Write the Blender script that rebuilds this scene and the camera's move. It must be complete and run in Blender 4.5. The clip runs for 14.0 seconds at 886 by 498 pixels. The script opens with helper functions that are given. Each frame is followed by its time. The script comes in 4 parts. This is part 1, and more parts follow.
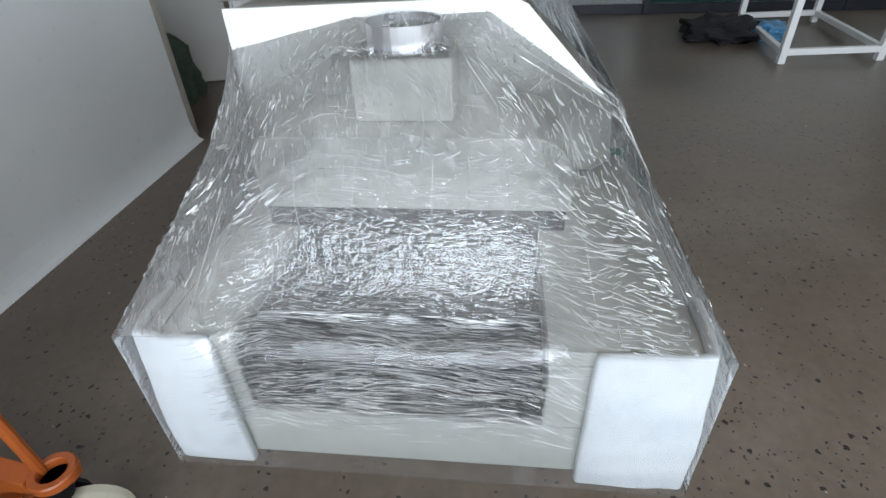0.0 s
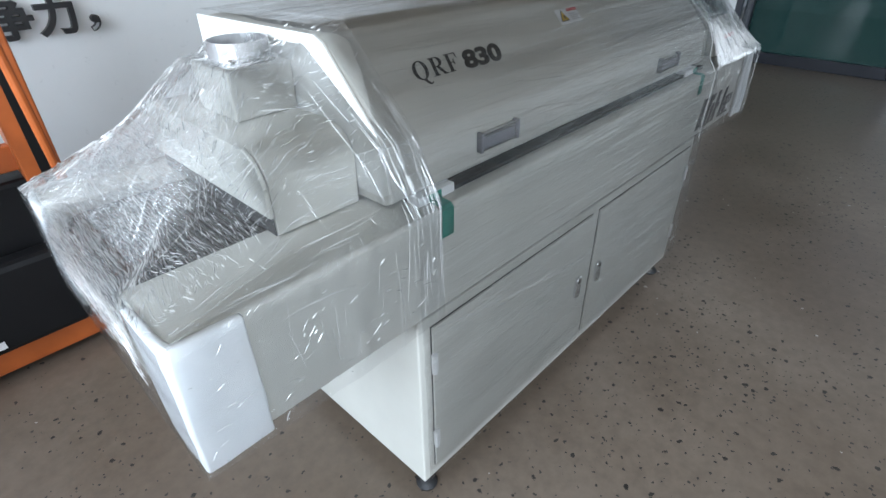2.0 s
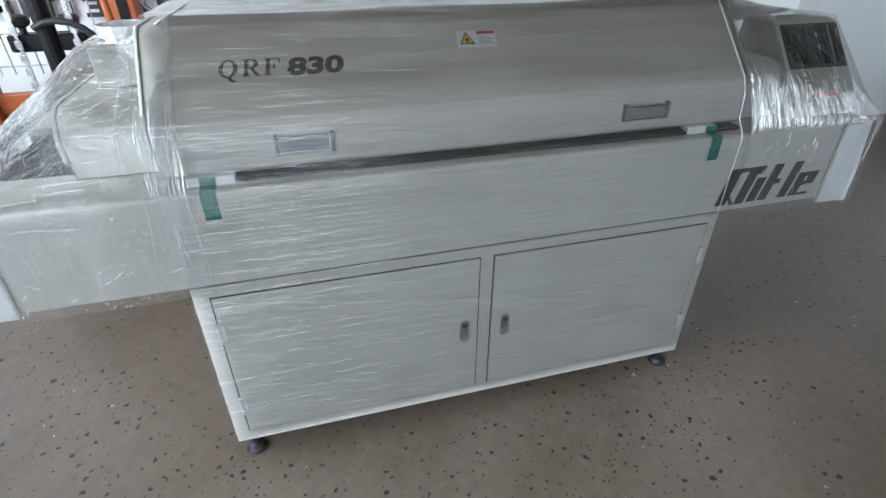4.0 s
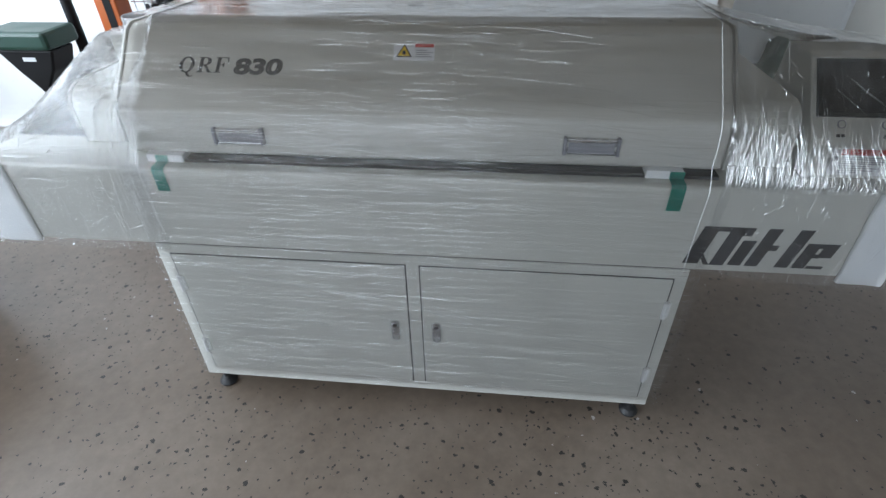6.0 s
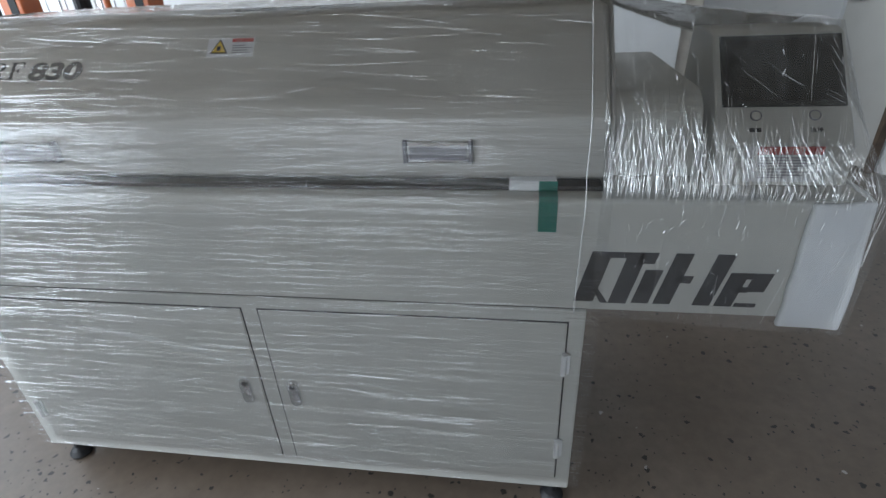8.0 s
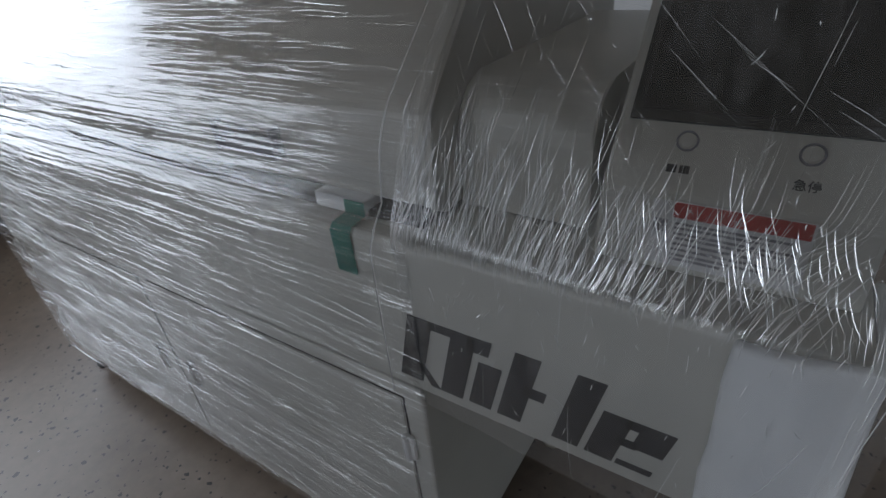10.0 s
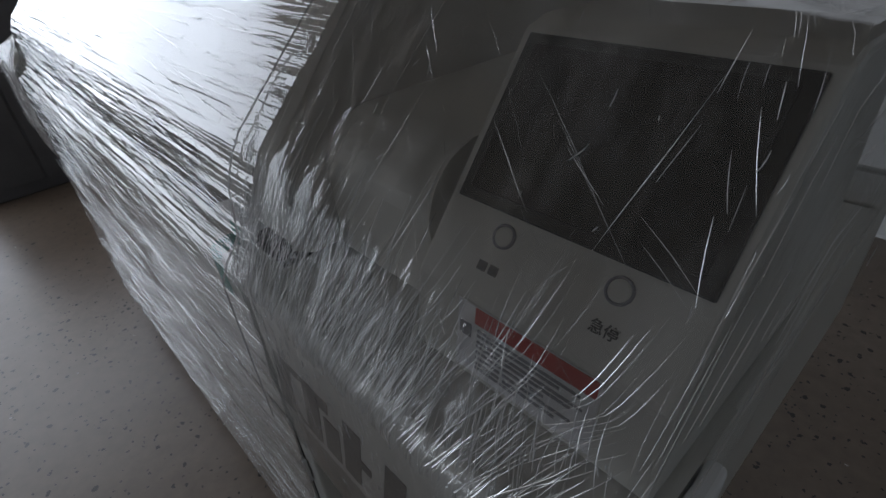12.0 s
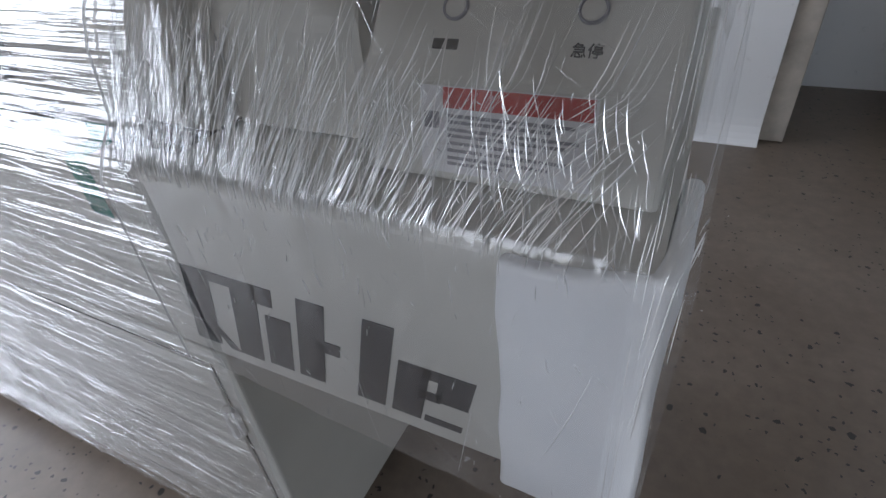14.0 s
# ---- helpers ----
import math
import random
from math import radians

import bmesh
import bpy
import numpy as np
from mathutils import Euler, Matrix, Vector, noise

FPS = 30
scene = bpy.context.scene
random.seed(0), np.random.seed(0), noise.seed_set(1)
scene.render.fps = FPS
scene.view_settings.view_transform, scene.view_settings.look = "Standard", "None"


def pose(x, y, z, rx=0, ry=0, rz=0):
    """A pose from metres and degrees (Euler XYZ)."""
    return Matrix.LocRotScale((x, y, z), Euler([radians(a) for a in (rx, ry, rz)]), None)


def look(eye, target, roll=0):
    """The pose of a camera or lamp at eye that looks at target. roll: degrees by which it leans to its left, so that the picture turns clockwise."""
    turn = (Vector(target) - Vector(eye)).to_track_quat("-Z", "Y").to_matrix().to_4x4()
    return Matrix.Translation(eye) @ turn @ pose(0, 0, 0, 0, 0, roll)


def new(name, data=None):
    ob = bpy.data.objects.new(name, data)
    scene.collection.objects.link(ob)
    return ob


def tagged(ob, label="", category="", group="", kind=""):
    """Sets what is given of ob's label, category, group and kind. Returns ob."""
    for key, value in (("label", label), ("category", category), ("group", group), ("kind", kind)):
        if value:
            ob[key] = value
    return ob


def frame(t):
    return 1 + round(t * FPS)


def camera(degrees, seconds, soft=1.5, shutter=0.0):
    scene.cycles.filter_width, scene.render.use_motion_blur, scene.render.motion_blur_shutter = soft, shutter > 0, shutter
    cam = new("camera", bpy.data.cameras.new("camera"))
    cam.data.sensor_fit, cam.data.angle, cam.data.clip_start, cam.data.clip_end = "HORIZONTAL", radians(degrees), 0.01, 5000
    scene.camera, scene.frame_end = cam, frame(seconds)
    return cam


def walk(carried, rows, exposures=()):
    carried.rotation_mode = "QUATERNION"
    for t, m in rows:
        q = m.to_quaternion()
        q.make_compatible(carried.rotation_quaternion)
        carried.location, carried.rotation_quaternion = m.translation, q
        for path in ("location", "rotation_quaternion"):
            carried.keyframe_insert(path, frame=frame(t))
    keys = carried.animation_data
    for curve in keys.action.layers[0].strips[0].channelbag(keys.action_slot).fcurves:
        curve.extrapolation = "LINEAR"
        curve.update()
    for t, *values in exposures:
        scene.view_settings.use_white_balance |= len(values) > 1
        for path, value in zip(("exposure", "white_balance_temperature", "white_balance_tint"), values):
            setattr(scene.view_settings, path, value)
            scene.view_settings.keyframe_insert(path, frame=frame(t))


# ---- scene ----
cam = camera(81.2, 14.0)
METRES, EYE, TILT, LEAN, TURN = 8.0, 1.5, 0.0, 0.0, 0.0
PATH = [
    (0, (-0.797, 0.225, 1.205), (0.826, 0.425, 0.053), -2.6),
    (0.5, (-0.745, 0.038, 1.244), (0.784, 0.568, 0.069), -4.2),
    (1, (-0.765, -0.246, 1.257), (0.653, 0.594, 0.124), -4.1),
    (1.5, (-0.698, -0.445, 1.250), (0.608, 0.616, 0.169), -3.2),
    (2, (-0.504, -0.561, 1.234), (0.703, 0.608, 0.150), -0.9),
    (2.5, (-0.331, -0.748, 1.231), (0.735, 0.572, 0.172), -1.9),
    (3, (-0.124, -0.960, 1.256), (0.725, 0.518, 0.209), -2.5),
    (3.2, (-0.043, -0.992, 1.244), (0.743, 0.521, 0.198), -1.7),
    (5.3, (0.743, -1.017, 1.290), (0.640, 0.616, 0.140), -0.7),
    (5.5, (0.786, -1.022, 1.306), (0.649, 0.591, 0.130), -0.7),
    (6, (0.880, -1.015, 1.347), (0.690, 0.592, 0.170), -1.2),
    (6.5, (0.911, -1.007, 1.333), (0.765, 0.651, 0.222), -0.8),
    (7, (0.975, -0.954, 1.265), (0.894, 0.770, 0.253), -0.4),
    (7.2, (1.015, -0.926, 1.230), (0.939, 0.810, 0.241), -0.7),
    (9.3, (1.556, -0.530, 1.101), (0.742, 1.019, 0.134), -6.6),
    (9.5, (1.592, -0.483, 1.087), (0.732, 1.037, 0.110), -6.4),
    (10, (1.662, -0.351, 1.076), (0.669, 1.026, 0.018), -6.0),
    (10.5, (1.759, -0.205, 1.069), (0.573, 0.968, -0.034), -5.8),
    (11, (1.794, -0.151, 1.070), (0.522, 0.891, -0.070), -6.3),
    (11.5, (1.797, -0.114, 1.104), (0.470, 0.888, -0.006), -6.9),
    (12, (1.796, -0.123, 1.100), (0.537, 0.952, -0.024), -4.9),
    (12.5, (1.749, -0.162, 1.042), (0.709, 0.988, -0.221), -7.0),
    (13, (1.692, -0.216, 1.016), (0.945, 1.105, -0.288), -5.9),
    (13.5, (1.677, -0.253, 0.984), (1.073, 1.181, -0.273), -4.2),
    (14, (1.754, -0.226, 0.976), (0.970, 1.189, -0.200), -5.3),
]
walk(cam, [(t, look(eye, target, roll)) for t, eye, target, roll in PATH],
     [(0, -0.52, 6520, 10), (1, -0.22, 6200, 9), (3, 0.17, 6200, 9), (7, -0.05, 6280, 10), (9.3, -0.58, 6380, 12), (10, -0.94, 6430, 14), (10.5, -1.20, 6460, 15), (11, -1.42, 6480, 15), (12, -1.55, 6480, 15), (12.5, -1.10, 6470, 16), (13, -0.50, 6410, 17), (13.5, -0.08, 6390, 17), (14, -0.01, 6390, 17)])

# ---- world and large lights ----
world = bpy.data.worlds.new("world")
scene.world = world
world.use_nodes = True
wn = world.node_tree
sky = wn.nodes.new("ShaderNodeTexSky")
sky.sky_type = "NISHITA"
sky.sun_disc = False
sky.sun_elevation = radians(38)
sky.sun_rotation = radians(200)
wn.links.new(sky.outputs[0], wn.nodes["Background"].inputs[0])
wn.nodes["Background"].inputs[1].default_value = 0.10


def window_lamp(name, where, target, width, height, power, colour):
    data = bpy.data.lights.new(name, "AREA")
    data.shape, data.size, data.size_y = "RECTANGLE", width, height
    data.energy, data.color = power, colour
    ob = new(name, data)
    ob.matrix_world = look(where, target)
    return ob


WEST_X, EAST_X, SOUTH_Y, BACK_Y, CEIL_Z = -3.0, 5.35, -5.2, 2.05, 3.1
window_lamp("window_daylight_west", (WEST_X + 0.02, -1.2, 1.9), (0, -1.2, 1.75), 5.4, 2.2, 375, (0.81, 0.91, 1.0))
window_lamp("window_daylight_south", (-0.8, SOUTH_Y + 0.02, 1.8), (-0.8, 0, 1.4), 3.6, 1.7, 74, (0.82, 0.91, 1.0))
window_lamp("window_daylight_east", (EAST_X - 0.06, -2.6, 1.5), (0, -2.4, 1.2), 3.0, 2.2, 15, (0.86, 0.95, 1.0))


# ---- materials ----
def nodes_of(name):
    m = bpy.data.materials.new(name)
    m.use_nodes = True
    t = m.node_tree
    return m, t.nodes, t.links, t.nodes["Principled BSDF"]


def ramp(n, l, src, stops):
    r = n.new("ShaderNodeValToRGB")
    while len(r.color_ramp.elements) < len(stops):
        r.color_ramp.elements.new(0.5)
    for e, (p, c) in zip(r.color_ramp.elements, stops):
        e.position, e.color = p, (*c, 1) if len(c) == 3 else c
    l.new(src, r.inputs[0])
    return r.outputs[0]


def g(v):
    return (v, v, v)


def noise_tex(n, l, scale, detail=4, rough=0.55, stretch=None, coord="Object", kind="FBM"):
    c = n.new("ShaderNodeTexCoord")
    src = c.outputs[coord]
    if stretch:
        mp = n.new("ShaderNodeMapping")
        mp.inputs["Scale"].default_value = stretch
        l.new(src, mp.inputs[0])
        src = mp.outputs[0]
    t = n.new("ShaderNodeTexNoise")
    t.noise_type = kind
    t.inputs["Scale"].default_value, t.inputs["Detail"].default_value = scale, detail
    t.inputs["Roughness"].default_value = rough
    l.new(src, t.inputs["Vector"])
    return t.outputs[0]


def bump(n, l, height, strength, distance, into):
    b = n.new("ShaderNodeBump")
    b.inputs["Strength"].default_value, b.inputs["Distance"].default_value = strength, distance
    l.new(height, b.inputs["Height"])
    l.new(b.outputs[0], into)
    return b


def surface(name, colour, rough=0.5, metal=0.0, vary=0.12, scale=6.0, grain=180.0, relief=0.08, spec=0.5):
    """Paint, plastic, metal: broad stains and fine grain."""
    m, n, l, p = nodes_of(name)
    a = noise_tex(n, l, scale, 5)
    lo = tuple(c * (1 - vary) for c in colour)
    hi = tuple(min(1, c * (1 + vary)) for c in colour)
    l.new(ramp(n, l, a, [(0.3, lo), (0.7, hi)]), p.inputs["Base Color"])
    b = noise_tex(n, l, grain, 2)
    bump(n, l, b, relief, 0.002, p.inputs["Normal"])
    l.new(ramp(n, l, a, [(0.3, g(rough * 0.85)), (0.7, g(min(1, rough * 1.15)))]), p.inputs["Roughness"])
    p.inputs["Metallic"].default_value = metal
    p.inputs["Specular IOR Level"].default_value = spec
    return m


M_PAINT = surface("machine_paint", (0.585, 0.58, 0.54), 0.42, vary=0.05, grain=260, relief=0.05)
M_HOOD = surface("hood_paint", (0.55, 0.54, 0.505), 0.4, vary=0.05, grain=260, relief=0.05)
M_RIM = surface("hood_end_paint", (0.66, 0.66, 0.64), 0.45, vary=0.04)
# near-black for seams and door gaps, and for shade painted under the hood and entry cover
M_GAPSHADE = surface("gap_and_shade_dark", (0.03, 0.03, 0.032), 0.6)
M_BLACK = surface("black_rubber", (0.018, 0.018, 0.02), 0.55)
M_LETTER = surface("black_lettering", (0.02, 0.02, 0.022), 0.4)
M_LOGO = surface("dark_grey_print", (0.045, 0.045, 0.05), 0.45)
M_STEEL = surface("steel", (0.62, 0.62, 0.63), 0.28, 0.9, grain=400)
M_CHROME = surface("chrome", (0.75, 0.75, 0.77), 0.15, 1.0, vary=0.03)
M_SCREEN = surface("screen_glass", (0.012, 0.012, 0.011), 0.15, vary=0.3, relief=0.0, spec=0.2)
M_BEZEL = surface("screen_bezel", (0.018, 0.018, 0.017), 0.4, spec=0.2)
M_RED = surface("red_label", (0.5, 0.05, 0.045), 0.5)
M_WHITE = surface("white_label", (0.74, 0.74, 0.76), 0.45, vary=0.04)
M_GREYINK = surface("grey_ink", (0.25, 0.25, 0.28), 0.5)
M_YELLOW = surface("yellow_sign", (0.75, 0.5, 0.03), 0.5)
M_TAPE = surface("green_tape", (0.05, 0.40, 0.32), 0.4, vary=0.15)
M_ORANGE = surface("orange_enamel", (0.44, 0.105, 0.022), 0.38, vary=0.15, scale=9)
M_BLACKPAINT = surface("black_enamel", (0.008, 0.008, 0.009), 0.45, spec=0.2)
M_DARKSTEEL = surface("dark_steel_wire", (0.10, 0.10, 0.105), 0.4, 0.8)
M_NYLON = surface("cream_nylon", (0.66, 0.62, 0.5), 0.5)
M_GREEN = surface("dark_green_plastic", (0.012, 0.05, 0.035), 0.45)
M_WHITEMETAL = surface("white_enamel", (0.8, 0.8, 0.8), 0.35, vary=0.03)
M_FRAME = surface("dark_aluminium", (0.02, 0.022, 0.03), 0.35, 0.3)
M_MAT = surface("red_brown_tile", (0.13, 0.03, 0.025), 0.5, vary=0.3, scale=20)
M_CABINET = surface("grey_steel_case", (0.085, 0.085, 0.09), 0.5, vary=0.2)
M_CLOTH = surface("black_cloth", (0.012, 0.012, 0.014), 0.9, vary=0.4, scale=30, relief=0.4)
M_BLUE = surface("blue_plastic_bag", (0.08, 0.24, 0.42), 0.4, vary=0.4, scale=25, relief=0.3)
M_SACK = surface("green_canvas", (0.05, 0.07, 0.05), 0.85, vary=0.4, scale=30, relief=0.4)
M_BROWN = surface("brown_timber", (0.12, 0.085, 0.06), 0.6, vary=0.35, scale=14)
M_JAMB = surface("worn_door_paint", (0.42, 0.385, 0.34), 0.55, vary=0.25, scale=9)
M_DOORPAINT = surface("beige_door_paint", (0.60, 0.585, 0.55), 0.5, vary=0.06, scale=3)
M_CEIL = surface("ceiling_paint", (0.33, 0.285, 0.235), 0.85, vary=0.05, scale=1.5)


def foam_material():
    m, n, l, p = nodes_of("white_foam")
    v = n.new("ShaderNodeTexVoronoi")
    v.inputs["Scale"].default_value = 160
    c = n.new("ShaderNodeTexCoord")
    l.new(c.outputs["Object"], v.inputs["Vector"])
    a = noise_tex(n, l, 12, 4)
    l.new(ramp(n, l, a, [(0.3, (0.80, 0.82, 0.84)), (0.7, (0.88, 0.89, 0.9))]), p.inputs["Base Color"])
    p.inputs["Roughness"].default_value = 0.75
    bump(n, l, v.outputs["Distance"], 0.06, 0.002, p.inputs["Normal"])
    return m


def wall_material():
    m, n, l, p = nodes_of("white_wall_paint")
    a = noise_tex(n, l, 1.3, 6, 0.6)
    b = noise_tex(n, l, 22, 6, 0.7)
    col = ramp(n, l, a, [(0.3, (0.77, 0.785, 0.80)), (0.7, (0.83, 0.84, 0.85))])
    sm = ramp(n, l, b, [(0.62, g(1)), (0.76, g(0.70))])
    mx = n.new("ShaderNodeMix")
    mx.data_type, mx.blend_type = "RGBA", "MULTIPLY"
    mx.inputs["Factor"].default_value = 0.8
    l.new(col, mx.inputs["A"])
    l.new(sm, mx.inputs["B"])
    l.new(mx.outputs["Result"], p.inputs["Base Color"])
    p.inputs["Roughness"].default_value = 0.75
    bump(n, l, b, 0.12, 0.004, p.inputs["Normal"])
    return m


def floor_material():
    """Worn ground concrete with dark stone chips."""
    m, n, l, p = nodes_of("ground_terrazzo")
    a = noise_tex(n, l, 1.1, 7, 0.62)
    b = noise_tex(n, l, 26, 5, 0.65)
    base = ramp(n, l, a, [(0.28, (0.118, 0.090, 0.067)), (0.5, (0.156, 0.122, 0.095)), (0.74, (0.218, 0.178, 0.144))])
    fine = ramp(n, l, b, [(0.3, g(0.86)), (0.7, g(1.1))])
    mul = n.new("ShaderNodeMix")
    mul.data_type, mul.blend_type = "RGBA", "MULTIPLY"
    mul.inputs["Factor"].default_value = 1
    l.new(base, mul.inputs["A"])
    l.new(fine, mul.inputs["B"])
    last = mul.outputs["Result"]
    c = n.new("ShaderNodeTexCoord")
    warp = n.new("ShaderNodeTexNoise")
    warp.inputs["Scale"].default_value = 70
    l.new(c.outputs["Object"], warp.inputs["Vector"])
    add = n.new("ShaderNodeVectorMath")
    add.operation = "MULTIPLY_ADD"
    add.inputs[1].default_value = (0.018, 0.018, 0.018)
    l.new(warp.outputs["Color"], add.inputs[0])
    l.new(c.outputs["Object"], add.inputs[2])
    patch = ramp(n, l, noise_tex(n, l, 1.3, 4), [(0.40, g(0.10)), (0.62, g(0.62))])
    for scale, size, share, tone in ((15, 0.145, 0.28, 0.02), (30, 0.23, 0.55, 0.02), (64, 0.26, 0.36, 0.03), (23, 0.14, 0.12, 0.40)):
        v = n.new("ShaderNodeTexVoronoi")
        v.inputs["Scale"].default_value = scale
        l.new(add.outputs[0], v.inputs["Vector"])
        near = n.new("ShaderNodeMath")
        near.operation = "LESS_THAN"
        near.inputs[1].default_value = size
        rnd = n.new("ShaderNodeSeparateColor")
        l.new(v.outputs["Color"], rnd.inputs[0])
        lump = n.new("ShaderNodeMath")
        lump.operation = "MULTIPLY_ADD"
        lump.inputs[1].default_value = 0.10
        l.new(rnd.outputs[1], lump.inputs[0])
        l.new(v.outputs["Distance"], lump.inputs[2])
        l.new(lump.outputs[0], near.inputs[0])
        some = n.new("ShaderNodeMath")
        some.operation = "LESS_THAN"
        l.new(rnd.outputs[0], some.inputs[0])
        lim = n.new("ShaderNodeMath")
        lim.operation = "MULTIPLY"
        lim.inputs[1].default_value = share * 2
        l.new(patch, lim.inputs[0])
        l.new(lim.outputs[0], some.inputs[1])
        both = n.new("ShaderNodeMath")
        both.operation = "MULTIPLY"
        l.new(near.outputs[0], both.inputs[0])
        l.new(some.outputs[0], both.inputs[1])
        mx = n.new("ShaderNodeMix")
        mx.data_type = "RGBA"
        mx.inputs["B"].default_value = (tone, tone * 0.95, tone * 0.9, 1)
        sc = n.new("ShaderNodeMath")
        sc.operation = "MULTIPLY"
        sc.inputs[1].default_value = 0.95
        l.new(both.outputs[0], sc.inputs[0])
        l.new(sc.outputs[0], mx.inputs["Factor"])
        l.new(last, mx.inputs["A"])
        last = mx.outputs["Result"]
    l.new(last, p.inputs["Base Color"])
    l.new(ramp(n, l, a, [(0.3, g(0.28)), (0.7, g(0.46))]), p.inputs["Roughness"])
    p.inputs["Specular IOR Level"].default_value = 0.5
    bump(n, l, b, 0.1, 0.003, p.inputs["Normal"])
    return m


def belt_material():
    m, n, l, p = nodes_of("steel_mesh_belt")
    c = n.new("ShaderNodeTexCoord")
    w = n.new("ShaderNodeTexWave")
    w.inputs["Scale"].default_value, w.inputs["Distortion"].default_value = 45, 2.0
    l.new(c.outputs["Object"], w.inputs["Vector"])
    l.new(ramp(n, l, w.outputs["Fac"], [(0.3, g(0.02)), (0.8, g(0.10))]), p.inputs["Base Color"])
    p.inputs["Metallic"].default_value, p.inputs["Roughness"].default_value = 0.6, 0.45
    bump(n, l, w.outputs["Fac"], 0.6, 0.004, p.inputs["Normal"])
    return m


def film_material(name, stretch, scale, haze, gloss, strength, fold, depth, shine_rough, rim, second=None, veil=0.0, calm=None):
    """Clear stretch film: see-through, glossy in drawn-out wrinkles, slightly milky in its folds."""
    m = bpy.data.materials.new(name)
    m.use_nodes = True
    t = m.node_tree
    n, l = t.nodes, t.links
    n.remove(n["Principled BSDF"])
    out = n["Material Output"]

    def math_node(op, a, b):
        k = n.new("ShaderNodeMath")
        k.operation = op
        for i, v in enumerate((a, b)):
            if isinstance(v, float):
                k.inputs[i].default_value = v
            else:
                l.new(v, k.inputs[i])
        return k.outputs[0]

    fine = noise_tex(n, l, scale, 3, 0.55, stretch, "UV")
    broad = noise_tex(n, l, scale * 0.28, 3, 0.5, stretch, "UV")
    rid = ramp(n, l, fine, [(0.50, g(0)), (0.56, g(1)), (0.62, g(0))])
    h = math_node("ADD", math_node("MULTIPLY", fine, 1.0), math_node("MULTIPLY", broad, 1.4))
    if second:
        other = noise_tex(n, l, second[0], 2, 0.6, second[1], "UV")
        h = math_node("ADD", h, math_node("MULTIPLY", other, 0.7))
    soft = ramp(n, l, noise_tex(n, l, scale * 0.45, 5, 0.62, stretch, "UV"), [(0.50, g(0)), (0.72, g(veil))])
    glossy = n.new("ShaderNodeBsdfGlossy")
    glossy.inputs["Roughness"].default_value = shine_rough
    bump(n, l, h, strength, depth, glossy.inputs["Normal"])
    milk = n.new("ShaderNodeBsdfDiffuse")
    milk.inputs["Color"].default_value = (0.86, 0.88, 0.9, 1)
    clear = n.new("ShaderNodeBsdfTransparent")
    clear.inputs["Color"].default_value = (0.97, 0.975, 0.98, 1)
    patch = ramp(n, l, noise_tex(n, l, 4.0, 3, 0.5, None, "UV"), [(0.2, g(0.3)), (0.8, g(1.0))])
    if calm:
        place = n.new("ShaderNodeTexCoord")
        axes = n.new("ShaderNodeSeparateXYZ")
        l.new(place.outputs["UV"], axes.inputs[0])
        patch = math_node("MULTIPLY", patch, ramp(n, l, axes.outputs[1], [(calm[0], g(1.0)), (calm[1], g(0.25))]))
    first = n.new("ShaderNodeMixShader")
    l.new(math_node("MULTIPLY", math_node("ADD", math_node("ADD", math_node("MULTIPLY", rid, fold), haze), soft), patch), first.inputs[0])
    l.new(clear.outputs[0], first.inputs[1])
    l.new(milk.outputs[0], first.inputs[2])
    last = n.new("ShaderNodeMixShader")
    fr = n.new("ShaderNodeFresnel")
    fr.inputs[0].default_value = 1.45
    shine = math_node("ADD", math_node("MULTIPLY", fr.outputs[0], rim), math_node("MULTIPLY", patch, gloss))
    l.new(shine, last.inputs[0])
    l.new(first.outputs[0], last.inputs[1])
    l.new(glossy.outputs[0], last.inputs[2])
    l.new(last.outputs[0], out.inputs["Surface"])
    return m


def crease_material(name, gloss, milk, rough=0.45):
    """A drawn-up ridge of film: clear, glossy at a glancing view, each ridge a little different."""
    m = bpy.data.materials.new(name)
    m.use_nodes = True
    t = m.node_tree
    n, l = t.nodes, t.links
    n.remove(n["Principled BSDF"])
    geo = n.new("ShaderNodeNewGeometry")
    rand = ramp(n, l, geo.outputs["Random Per Island"], [(0.0, g(0.1)), (0.5, g(0.5)), (1.0, g(1.0))])

    def math_node(op, p, q):
        k = n.new("ShaderNodeMath")
        k.operation, k.use_clamp = op, True
        for i, v in enumerate((p, q)):
            if isinstance(v, float):
                k.inputs[i].default_value = v
            else:
                l.new(v, k.inputs[i])
        return k.outputs[0]

    clear = n.new("ShaderNodeBsdfTransparent")
    white = n.new("ShaderNodeBsdfDiffuse")
    white.inputs["Color"].default_value = (0.9, 0.91, 0.92, 1)
    shine = n.new("ShaderNodeBsdfGlossy")
    shine.inputs["Roughness"].default_value = rough
    fr = n.new("ShaderNodeFresnel")
    first, last = n.new("ShaderNodeMixShader"), n.new("ShaderNodeMixShader")
    l.new(math_node("MULTIPLY", rand, milk), first.inputs[0])
    l.new(clear.outputs[0], first.inputs[1])
    l.new(white.outputs[0], first.inputs[2])
    l.new(math_node("ADD", math_node("MULTIPLY", rand, gloss), math_node("MULTIPLY", fr.outputs[0], 1.3)), last.inputs[0])
    l.new(first.outputs[0], last.inputs[1])
    l.new(shine.outputs[0], last.inputs[2])
    l.new(last.outputs[0], n["Material Output"].inputs["Surface"])
    return m


def glass_material(name, tint, alpha):
    m, n, l, p = nodes_of(name)
    p.inputs["Base Color"].default_value = (*tint, 1)
    p.inputs["Roughness"].default_value = 0.03
    p.inputs["Alpha"].default_value = alpha
    return m


